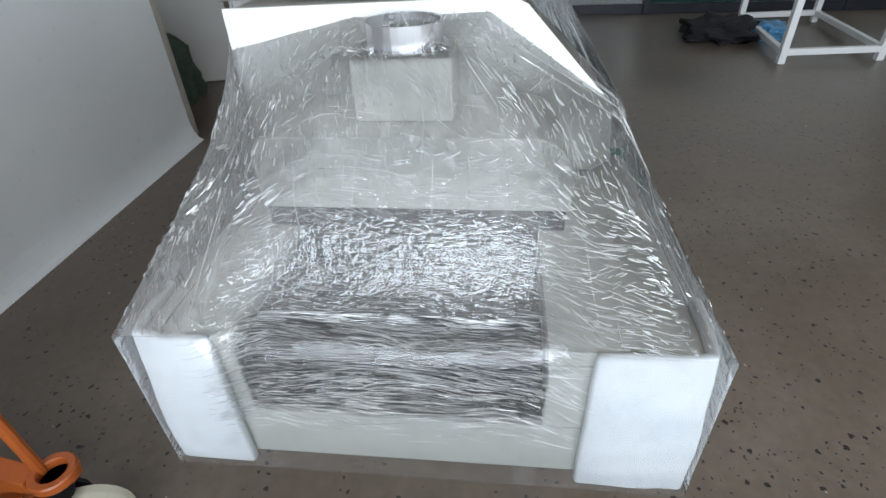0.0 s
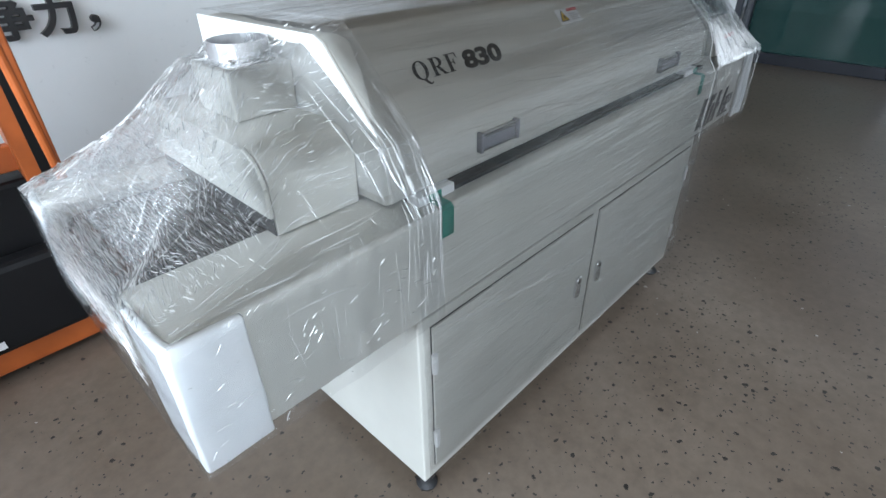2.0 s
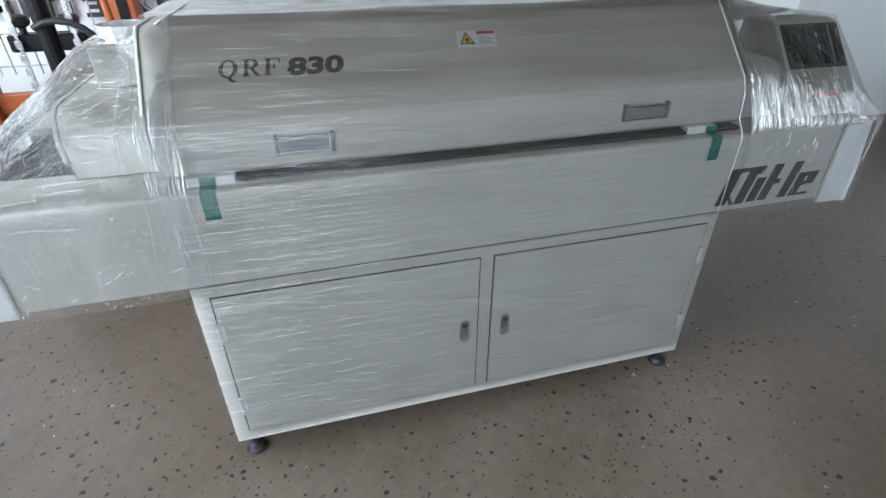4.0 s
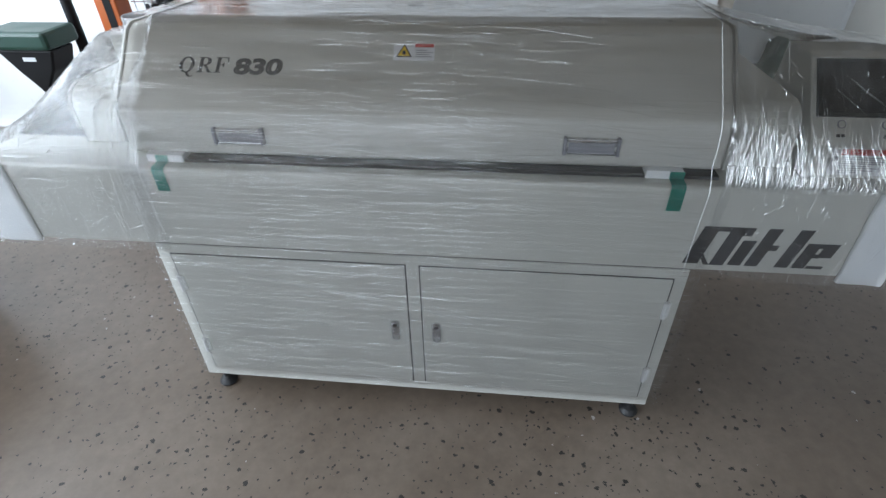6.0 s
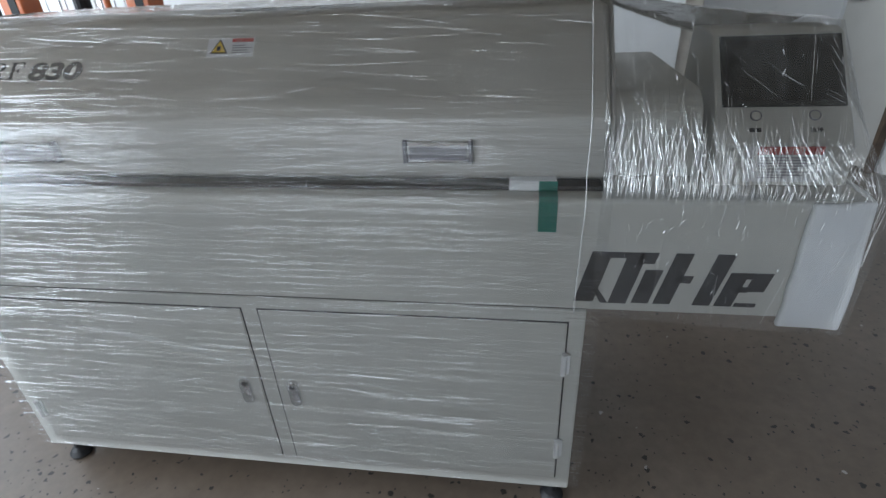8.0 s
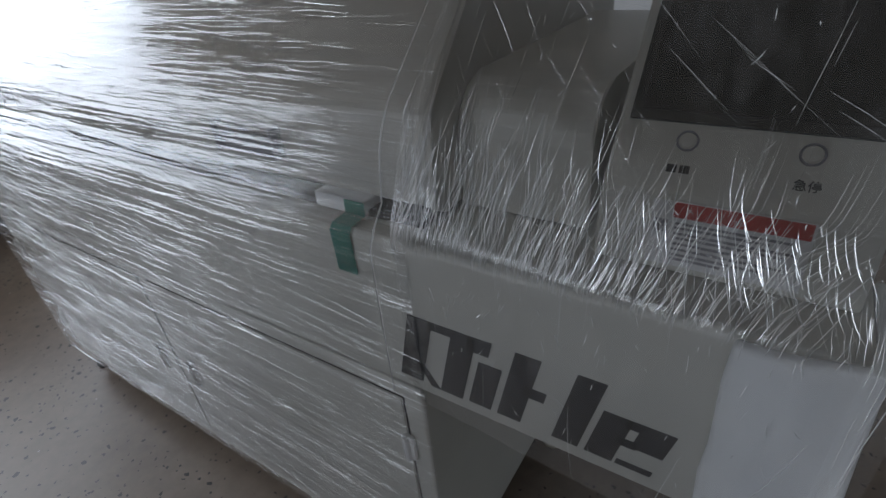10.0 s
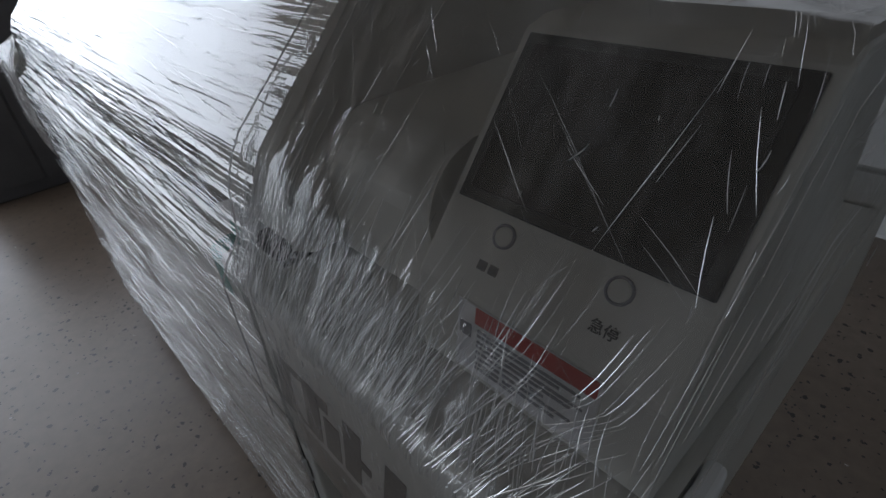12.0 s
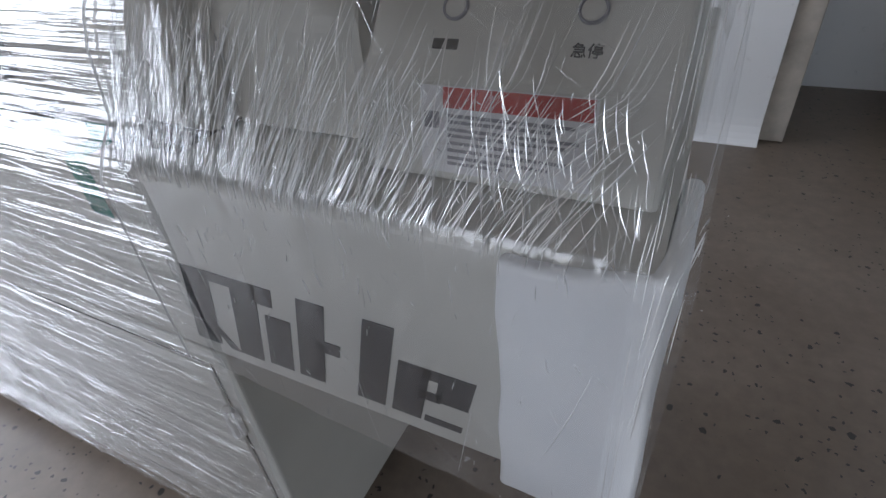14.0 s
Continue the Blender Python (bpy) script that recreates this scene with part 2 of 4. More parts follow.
M_FOAM, M_WALL, M_FLOOR, M_BELT = foam_material(), wall_material(), floor_material(), belt_material()
M_FILM_END = film_material("crumpled_film", (1.0, 1.7, 1), 70, 0.16, 0.20, 0.7, 0.03, 0.005, 0.10, 1.1, (120, (1.0, 0.5, 1)), 0.22, (0.78, 0.86))
M_FILM_CAP = film_material("taut_end_film", (1.0, 1.5, 1), 40, 0.05, 0.14, 0.4, 0.04, 0.005, 0.16, 1.0, (95, (1.0, 0.5, 1)), 0.10)
M_FILM_FRONT = film_material("taut_film", (1.0, 26.0, 1), 2.6, 0.004, 0.05, 1.0, 0.01, 0.009, 0.10, 1.6, None, 0.06)
M_FILM_RIGHT = film_material("pleated_film", (3.0, 1.0, 1), 14.0, 0.030, 0.065, 0.7, 0.02, 0.006, 0.12, 1.5, None, 0.08)
M_FILM_DRAPE = film_material("hanging_film", (5.0, 1.0, 1), 12.0, 0.04, 0.05, 0.6, 0.04, 0.006, 0.14, 0.35, None, 0.12)
M_CREASE_BRIGHT = crease_material("bright_film_crease", 1.0, 0.9, 0.32)
M_CREASE_CLEAR = crease_material("clear_film_crease", 0.9, 0.4, 0.3)
M_CREASE = crease_material("film_crease", 0.6, 0.95, 0.4)
M_CREASE_TAUT = crease_material("taut_film_crease", 0.45, 0.02, 0.22)
M_FILM_EDGE = crease_material("doubled_film_edge", 0.5, 0.8)
M_GLASS = glass_material("window_glass", (0.75, 0.8, 0.82), 0.12)
M_GLASS_GREEN = glass_material("green_tinted_glass", (0.02, 0.06, 0.055), 0.82)


# ---- building helpers ----
def mesh_object(name, bm, material, smooth=False):
    me = bpy.data.meshes.new(name)
    bmesh.ops.recalc_face_normals(bm, faces=bm.faces)
    bm.to_mesh(me)
    bm.free()
    if smooth:
        for f in me.polygons:
            f.use_smooth = True
    me.materials.append(material)
    return new(name, me)


def part(name, bm, material, parent, label="", smooth=False):
    ob = mesh_object(name, bm, material, smooth)
    ob.parent = parent
    if label:
        tagged(ob, label)
    return ob


def thing(name, where, label, category, group=""):
    """An empty at the thing's base; its parts are modelled in world places and hung under it."""
    ob = new(name)
    ob.empty_display_size = 0.1
    return tagged(ob, label, category, group)


def structure(name, bm, material, label):
    return tagged(mesh_object(name, bm, material), label, name.rstrip("_0123456789").split("_")[0], kind="structure")


def box(x0, x1, y0, y1, z0, z1, bevel=0.0, seg=2, bm=None):
    bm = bm or bmesh.new()
    made = bmesh.ops.create_cube(bm, size=1)
    for v in made["verts"]:
        v.co = Vector(((x0 + x1) / 2 + v.co.x * (x1 - x0), (y0 + y1) / 2 + v.co.y * (y1 - y0), (z0 + z1) / 2 + v.co.z * (z1 - z0)))
    if bevel:
        edges = list({e for v in made["verts"] for e in v.link_edges})
        bmesh.ops.bevel(bm, geom=edges, offset=bevel, segments=seg, affect="EDGES", profile=0.5)
    return bm


def slab(points, x0, x1, bevel=0.0, axis="x", bm=None, seg=2):
    """A closed outline swept along an axis; for x the outline is (y, z), for y (x, z), for z (x, y)."""
    bm = bm or bmesh.new()

    def at(p, s):
        return {"x": (s, p[0], p[1]), "y": (p[0], s, p[1]), "z": (p[0], p[1], s)}[axis]

    a = [bm.verts.new(at(p, x0)) for p in points]
    b = [bm.verts.new(at(p, x1)) for p in points]
    bm.faces.new(a)
    bm.faces.new(b[::-1])
    for i in range(len(points)):
        j = (i + 1) % len(points)
        bm.faces.new((a[i], b[i], b[j], a[j]))
    if bevel:
        bmesh.ops.bevel(bm, geom=list(bm.edges), offset=bevel, segments=seg, affect="EDGES", profile=0.5)
    return bm


def rod(p, q, r, seg=14, r2=None, bm=None):
    bm = bm or bmesh.new()
    p, q = Vector(p), Vector(q)
    m = Matrix.Translation((p + q) / 2) @ (q - p).to_track_quat("Z", "Y").to_matrix().to_4x4()
    bmesh.ops.create_cone(bm, cap_ends=True, segments=seg, radius1=r, radius2=r if r2 is None else r2, depth=(q - p).length, matrix=m)
    return bm


def tube(points, r, seg=10, bm=None):
    bm = bm or bmesh.new()
    pts = [Vector(p) for p in points]
    rings = []
    for i, p in enumerate(pts):
        d = (pts[min(i + 1, len(pts) - 1)] - pts[max(i - 1, 0)]).normalized()
        q = d.to_track_quat("Z", "Y")
        rings.append([bm.verts.new(p + q @ Vector((r * math.cos(2 * math.pi * k / seg), r * math.sin(2 * math.pi * k / seg), 0))) for k in range(seg)])
    for a, b in zip(rings, rings[1:]):
        for k in range(seg):
            bm.faces.new((a[k], a[(k + 1) % seg], b[(k + 1) % seg], b[k]))
    bm.faces.new(rings[0])
    bm.faces.new(rings[-1][::-1])
    return bm


def lathe(profile, centre, axis="z", seg=24, bm=None):
    """Turned body: profile of (radius, height) along the axis."""
    bm = bm or bmesh.new()
    rings = []
    for r, h in profile:
        ring = []
        for k in range(seg):
            a = 2 * math.pi * k / seg
            u, v = r * math.cos(a), r * math.sin(a)
            off = {"z": (u, v, h), "x": (h, u, v), "y": (u, h, v)}[axis]
            ring.append(bm.verts.new(Vector(centre) + Vector(off)))
        rings.append(ring)
    for a, b in zip(rings, rings[1:]):
        for k in range(seg):
            bm.faces.new((a[k], a[(k + 1) % seg], b[(k + 1) % seg], b[k]))
    bm.faces.new(rings[0])
    bm.faces.new(rings[-1][::-1])
    return bm


def lettering(name, text, material, m, size, depth, parent=None, shear=0.0, fat=0.0, width=None):
    """Raised letters from the built-in font, lying in the xy plane of m."""
    c = bpy.data.curves.new(name, "FONT")
    c.body, c.size, c.extrude, c.shear, c.offset = text, size, depth, shear, fat
    c.align_x, c.align_y = "LEFT", "BOTTOM_BASELINE"
    tmp = new("tmp_text", c)
    bpy.context.view_layer.update()
    me = bpy.data.meshes.new_from_object(tmp.evaluated_get(bpy.context.evaluated_depsgraph_get()))
    bpy.data.objects.remove(tmp)
    if width:
        xs = [v.co.x for v in me.vertices]
        k = width / (max(xs) - min(xs))
        for v in me.vertices:
            v.co.x = (v.co.x - min(xs)) * k
    me.transform(m)
    me.materials.clear()
    me.materials.append(material)
    me.name = name
    ob = new(name, me)
    if parent:
        ob.parent = parent
    return ob


# ---- room ----
structure("floor", box(WEST_X - 0.2, 9.0, SOUTH_Y - 0.2, 6.0, -0.1, 0.0), M_FLOOR, "worn brown-grey ground floor with dark stone chips")
structure("ceiling", box(WEST_X - 0.2, EAST_X + 0.1, SOUTH_Y - 0.2, 6.0, CEIL_Z, CEIL_Z + 0.1), M_CEIL, "plain beige painted workshop ceiling")
structure("wall_north", box(WEST_X - 0.2, 1.985, BACK_Y, BACK_Y + 0.16, 0, CEIL_Z), M_WALL, "white painted wall with black raised lettering")
cove = [(BACK_Y - 0.06 + 0.06 * math.sin(radians(15 * k)), 0.13 - 0.13 * math.cos(radians(15 * k))) for k in range(7)]
structure("baseboard", slab([(BACK_Y - 0.06, 0.0)] + cove[1:] + [(BACK_Y - 0.001, 0.0)], WEST_X, 1.985), M_WALL, "worn white plaster cove at the foot of the wall")
structure("trim_1", box(1.987, 2.075, BACK_Y + 0.02, BACK_Y + 0.28, 0, CEIL_Z, 0.004), M_JAMB, "worn brown door jamb at the end of the white wall")
structure("wall_recess", box(1.9, 3.05, 2.78, 2.9, 0, CEIL_Z), M_WALL, "white wall at the back of the recess")
bm = slab([(3.05, 2.78), (3.2, 2.2), (3.5, 1.95), (5.0, 1.85), (5.0, 2.2), (3.6, 2.4), (3.3, 2.9), (3.05, 2.9)], 0, CEIL_Z, axis="z")
structure("wall_northeast", bm, M_WALL, "white painted wall beside the recess")
structure("wall_east", box(5.0, 5.2, 1.05, 2.2, 0, CEIL_Z), M_WALL, "white end wall beside the glass doors")
structure("trim_2", box(4.72, 4.998, 1.08, 1.84, 0.0, 0.03, 0.004), M_MAT, "red-brown tiled step along the white wall")


# beige door in the recess, its dark edge and lever
recess_door = tagged(new("door_2"), "plain beige painted door with a steel lever handle", "door", kind="structure")
rd0, rd1 = Vector((3.057, 2.70, 0)), Vector((3.183, 2.215, 0))
rdn = Vector((-0.968, -0.25, 0))
for k0, k1, out0, out1, z0, z1, nm, mt in ((0.0, 0.93, 0.004, 0.034, 0.01, 2.05, "leaf", M_DOORPAINT), (0.935, 0.99, 0.004, 0.05, 0.0, 2.1, "dark_edge", M_BROWN)):
    q0, q1 = rd0.lerp(rd1, k0), rd0.lerp(rd1, k1)
    pts = [q0 + rdn * out0, q1 + rdn * out0, q1 + rdn * out1, q0 + rdn * out1]
    part(nm, slab([(q.x, q.y) for q in pts], z0, z1, 0.003, "z"), mt, recess_door)
lever = rd0.lerp(rd1, 0.09) + Vector((0, 0, 0.86))
bm = rod(lever + rdn * 0.035, lever + rdn * 0.085, 0.011)
rod(lever + rdn * 0.08, lever + rdn * 0.08 + (rd1 - rd0).normalized() * 0.11, 0.009, bm=bm)
part("door_handle", bm, M_STEEL, recess_door)


def wall_with_window(name, axis, at, thick, a0, a1, w0, w1, z0, z1, label):
    bm = bmesh.new()
    for u0, u1, v0, v1 in ((a0, w0, 0, CEIL_Z), (w1, a1, 0, CEIL_Z), (w0, w1, 0, z0), (w0, w1, z1, CEIL_Z)):
        if axis == "x":
            box(at, at + thick, u0, u1, v0, v1, bm=bm)
        else:
            box(u0, u1, at, at + thick, v0, v1, bm=bm)
    structure(name, bm, M_WALL, label)


wall_with_window("wall_west", "x", WEST_X - 0.2, 0.2, SOUTH_Y, BACK_Y, -3.9, 1.5, 0.8, 3.0, "white wall with a wide window")
wall_with_window("wall_south", "y", SOUTH_Y - 0.2, 0.2, WEST_X, EAST_X + 0.1, -2.6, 1.0, 0.95, 2.65, "white wall with a long window")


def window(name, axis, at, u0, u1, z0, z1, count):
    top = new(name)
    tagged(top, "wide aluminium window with clear panes", "window", kind="structure")
    w = 0.05

    def bar(a, b, c, d, nm):
        bm = box(at - 0.03, at + 0.03, a, b, c, d, 0.004) if axis == "x" else box(a, b, at - 0.03, at + 0.03, c, d, 0.004)
        part(nm, bm, M_WHITEMETAL, top)

    bar(u0, u1, z0, z0 + w, "window_sill")
    bar(u0, u1, z1 - w, z1, "window_frame")
    step = (u1 - u0) / count
    for i in range(count + 1):
        c = u0 + i * step
        bar(max(u0, c - w / 2), min(u1, c + w / 2), z0 + w + 0.002, z1 - w - 0.002, "window_frame")
    for i in range(count):
        a, b = u0 + i * step + w / 2, u0 + (i + 1) * step - w / 2
        bm = box(at - 0.004, at + 0.004, a, b, z0 + w, z1 - w) if axis == "x" else box(a, b, at - 0.004, at + 0.004, z0 + w, z1 - w)
        pane = part("pane", bm, M_GLASS, top)
        pane.visible_shadow = False


window("window_1", "x", WEST_X - 0.1, -3.9, 1.5, 0.8, 3.0, 5)
window("window_2", "y", SOUTH_Y - 0.1, -2.6, 1.0, 0.95, 2.65, 5)

# glass front with its doors
front = tagged(new("glass_front"), "dark green glass shopfront with aluminium frames", "shopfront", kind="structure")
edges = [1.02, -0.22, -1.3, -2.3, -3.3, -4.3, -5.2]
for y in edges:
    part("mullion", box(EAST_X - 0.05, EAST_X + 0.05, y - 0.035, y + 0.035, 0.0, 3.1, 0.004), M_FRAME, front)
for a, b in zip(edges, edges[1:]):
    part("rail", box(EAST_X - 0.04, EAST_X + 0.04, b + 0.037, a - 0.037, 0.0, 0.1, 0.004), M_FRAME, front)
    part("transom", box(EAST_X - 0.04, EAST_X + 0.04, b + 0.037, a - 0.037, 2.2, 2.28, 0.004), M_FRAME, front)
    pane = part("pane", box(EAST_X - 0.005, EAST_X + 0.005, b + 0.037, a - 0.037, 0.1, 3.1), M_GLASS if a == -0.22 else M_GLASS_GREEN, front)
    pane.visible_shadow = False
leaf = tagged(new("door_1"), "open glass door with a black metal frame", "door", kind="structure")
d0, d1 = Vector((4.5, 0.88, 0)), Vector((5.28, 1.0, 0))
way = (d1 - d0).normalized()
side = Vector((-way.y, way.x, 0))


def leaf_bar(a, b, z0, z1, half, name, material=M_FRAME):
    bm = bmesh.new()
    pts = [d0 + way * a + side * half, d0 + way * b + side * half, d0 + way * b - side * half, d0 + way * a - side * half]
    slab([(q.x, q.y) for q in pts], z0, z1, 0.003 if half > 0.01 else 0, axis="z", bm=bm)
    return part(name, bm, material, leaf)


LEN = (d1 - d0).length
leaf_bar(0, 0.06, 0.01, 2.1, 0.025, "stile")
leaf_bar(LEN - 0.06, LEN, 0.01, 2.1, 0.025, "stile")
leaf_bar(0.062, LEN - 0.062, 0.01, 0.1, 0.024, "bottom_rail")
leaf_bar(0.062, LEN - 0.062, 2.03, 2.1, 0.024, "top_rail")
leaf_bar(0.062, LEN - 0.062, 0.1, 2.03, 0.004, "pane", M_GLASS).visible_shadow = False

# ground and brightness outside the glass front
structure("backdrop", box(8.9, 8.95, -6, 6, 0, 4), M_WHITEMETAL, "pale distance outside the glass front")

# ---- wall lettering ----
wl = thing("wall_lettering", (0, 0, 0), "raised black Chinese lettering on the white wall", "sign")
flat = Matrix.Rotation(radians(90), 4, "X")


def wall_glyph(ch, x, z, size, width=None, name="character", material=M_LETTER):
    return lettering(name, ch, material, Matrix.Translation((x, BACK_Y - 0.02, z)) @ flat, size, 0.012, wl, 0, 0.004, width)


for ch, x, w in (("S", -1.18, 0.10), ("M", -1.06, 0.115), ("T", -0.935, 0.10)):
    wall_glyph(ch, x, 0.875, 0.17, w, "letter")
for ch, x in (("行", -0.82), ("业", -0.70), ("全", -0.645), ("球", -0.50), ("竞", -0.345), ("争", -0.19), ("力", -0.04)):
    if ch != "业":
        wall_glyph(ch, x, 0.875, 0.15)
wall_glyph("，", 0.125, 0.878, 0.15)
wall_glyph("电", -1.36, 0.875, 0.15, None, "character", M_RED)

# ---- reflow oven ----
W = 1.35
oven = thing("reflow_oven", (0, 0, 0), "light grey steel reflow oven with hinged hood, wrapped in film", "oven")

# lower cabinet
part("cabinet_body", box(0, W, 0, 0.60, 0.07, 0.576, 0.004), M_PAINT, oven)
part("seam", box(0.002, W - 0.002, 0.004, 0.6, 0.5762, 0.5803), M_GAPSHADE, oven)


def cabinet_door(x0, x1, hinge_x, handle_x):
    part("door_gap", box(x0 - 0.003, x1 + 0.003, -0.001, 0.01, 0.107, 0.549), M_GAPSHADE, oven)
    door = part("door", box(x0, x1, -0.004, 0.012, 0.110, 0.546, 0.002), M_PAINT, oven)
    for z in (0.21, 0.45):
        bm = rod((hinge_x, -0.008, z - 0.026), (hinge_x, -0.008, z + 0.026), 0.006, 10)
        box(hinge_x - 0.004, hinge_x + 0.012, -0.008, -0.0015, z - 0.024, z + 0.024, 0.001, 1, bm)
        part("hinge", bm, M_WHITEMETAL, door)
    bm = bmesh.new()
    pts = []
    for k in range(24):
        a = 2 * math.pi * k / 24
        pts.append((handle_x + 0.013 * math.cos(a), 0.323 + 0.013 * math.sin(a) + (0.024 if math.sin(a) > 0 else -0.024)))
    slab(pts, -0.012, 0.0, 0.002, "y", bm, 1)
    handle = part("latch_handle", bm, M_CHROME, door, "oval chrome paddle latch")
    part("keyhole", rod((handle_x, -0.0135, 0.345), (handle_x, -0.011, 0.345), 0.006, 12), M_BLACK, handle)


cabinet_door(0.037, 0.661, 0.037, 0.624)
cabinet_door(0.700, 1.317, 1.316, 0.738)
for x, y in ((0.035, 0.032), (1.318, 0.032), (0.035, 0.56), (1.318, 0.56)):
    foot = part("foot", lathe([(0.026, 0.0), (0.028, 0.008), (0.020, 0.02), (0.010, 0.026), (0.008, 0.07)], (x, y, 0.0)), M_BLACK, oven, smooth=False)
castor = part("castor", lathe([(0.006, -0.012), (0.03, -0.012), (0.033, -0.006), (0.033, 0.006), (0.03, 0.012), (0.006, 0.012)], (1.372, 0.42, 0.034), "x"), M_NYLON, oven, "cream nylon castor")
part("castor_fork", box(1.352, 1.392, 0.41, 0.43, 0.036, 0.1, 0.003), M_STEEL, castor)

# long conveyor body over the cabinet
X0, X1, TOP = -0.405, 1.753, 0.798
BELT0, BELT1 = 0.165, 0.52
bend = [(0.009 - 0.009 * math.cos(radians(15 * k)), TOP - 0.009 + 0.009 * math.sin(radians(15 * k))) for k in range(7)]
part("front_panel", slab([(0.0, 0.581)] + bend + [(BELT0, TOP), (BELT0, TOP - 0.02), (0.02, TOP - 0.02), (0.02, 0.581)], X0, X1), M_PAINT, oven)
part("back_panel", box(X0, X1, 0.608, 0.63, 0.581, TOP, 0.006), M_PAINT, oven)
part("base_plate", box(X0 + 0.002, X1 - 0.002, 0.0225, 0.6075, 0.581, 0.588), M_PAINT, oven)
for a, b in ((BELT1, 0.6075),):
    part("top_rail", box(X0, X1, a, b, TOP - 0.022, TOP, 0.004), M_PAINT, oven)
part("end_panel", box(X0, X0 + 0.012, 0.0225, 0.6075, 0.5885, 0.668, 0.003), M_PAINT, oven)
part("end_cheek", box(X0, X0 + 0.012, 0.0225, BELT0 - 0.001, 0.669, TOP - 0.023, 0.003), M_PAINT, oven)
part("end_cheek", box(X0, X0 + 0.012, BELT1 + 0.001, 0.6075, 0.669, TOP - 0.023, 0.003), M_PAINT, oven)
part("end_panel", box(X1 - 0.012, X1, 0.0225, 0.6075, 0.5885, TOP - 0.023, 0.003), M_PAINT, oven)
part("exit_plate", box(1.502, X1 - 0.001, BELT0 + 0.001, BELT1 - 0.001, TOP - 0.02, TOP - 0.002, 0.002), M_PAINT, oven)
# belt, round its nose roller
bm = bmesh.new()
loop = []
for k in range(13):
    a = radians(90 + 180 * k / 12)
    loop.append((X0 + 0.05 + 0.055 * math.cos(a), 0.723 + 0.055 * math.sin(a)))
outline = [(1.5, 0.778)] + loop + [(1.5, 0.668)]
slab([(p[0], p[1]) for p in outline], BELT0 + 0.004, BELT1 - 0.004, 0, "y", bm)
belt = part("mesh_belt", bm, M_BELT, oven, "dark woven steel mesh conveyor belt")
for i in range(26):
    x = X0 + 0.05 + i * 0.0095 * 1.1
    part("belt_rod", rod((x, BELT0 + 0.006, 0.7785), (x, BELT1 - 0.006, 0.7785), 0.0016, 6), M_DARKSTEEL, belt)
for i in range(9):
    a = radians(95 + 170 * i / 8)
    x, z = X0 + 0.05 + 0.0555 * math.cos(a), 0.723 + 0.0555 * math.sin(a)
    part("belt_rod", rod((x, BELT0 + 0.006, z), (x, BELT1 - 0.006, z), 0.0016, 6), M_DARKSTEEL, belt)

# hinged hood
HOOD = [(0.048, 0.819), (0.056, 0.918), (0.19, 1.062), (0.212, 1.072), (0.632, 1.064), (0.632, 0.806), (0.07, 0.806)]
hood = part("hood", slab(HOOD, 0.0, 1.365, 0.006), M_HOOD, oven, "sloping light grey hinged hood")
# near-black filler that stands for the shade in the open gap under the hood
part("dark_gap", box(0.05, 1.36, 0.035, 0.6, TOP + 0.0005, 0.8065), M_GAPSHADE, oven)
for x in (-0.006, 1.3655):
    part("hood_end", slab([(y + (0.004 if y > 0.3 else -0.003), z + (0.003 if z > 0.85 else (0.022 if x < 0 else 0))) for y, z in HOOD], x, x + 0.0055, 0.001), M_RIM if x < 0 else M_HOOD, hood)
for x0 in (0.226, 1.022):
    pull = part("pull_handle", box(x0 + 0.004, x0 + 0.116, 0.043, 0.050, 0.846, 0.881, 0.002), M_STEEL, hood, "recessed steel pull handle")
    part("recess", box(x0 + 0.0105, x0 + 0.1095, 0.0415, 0.0428, 0.851, 0.873), M_GREYINK, pull)
    for xe in (x0, x0 + 0.113):
        part("bracket", box(xe, xe + 0.007, 0.036, 0.052, 0.844, 0.885, 0.002), M_GREYINK, pull)
    for z in (0.8455, 0.8755):
        part("rim", box(x0 + 0.0075, x0 + 0.1125, 0.039, 0.043, z, z + 0.0055, 0.0015), M_CHROME, pull)
# louvres and screws on the hood top
for i, (x, w) in enumerate(((0.58, 0.10), (0.70, 0.06), (0.78, 0.08))):
    part("top_plate", box(x, x + w, 0.40, 0.47, 1.0695, 1.0735, 0.001), M_STEEL, hood)
for x in (0.12, 0.24, 0.33, 0.46, 0.6, 0.78, 0.95, 1.1, 1.25):
    part("screw", lathe([(0.005, 0), (0.005, 0.002), (0.002, 0.003)], (x, 0.3 + 0.04 * math.sin(9 * x), 1.0698), seg=8), M_CHROME, hood)

# tunnel covers and the exhaust box


def tunnel_cover(xa, xb, ya, yb, name):
    pts = [(ya, TOP + 0.003), (ya, 0.885)]
    for k in range(7):
        a = radians(180 - 90 * k / 6)
        pts.append((ya + 0.055 + 0.055 * math.cos(a), 0.885 + 0.055 * math.sin(a)))
    pts += [(yb - 0.02, 0.94), (yb, 0.92), (yb, TOP + 0.003)]
    return part(name, slab(pts, xa, xb, 0.002, "x", None, 1), M_PAINT, oven)


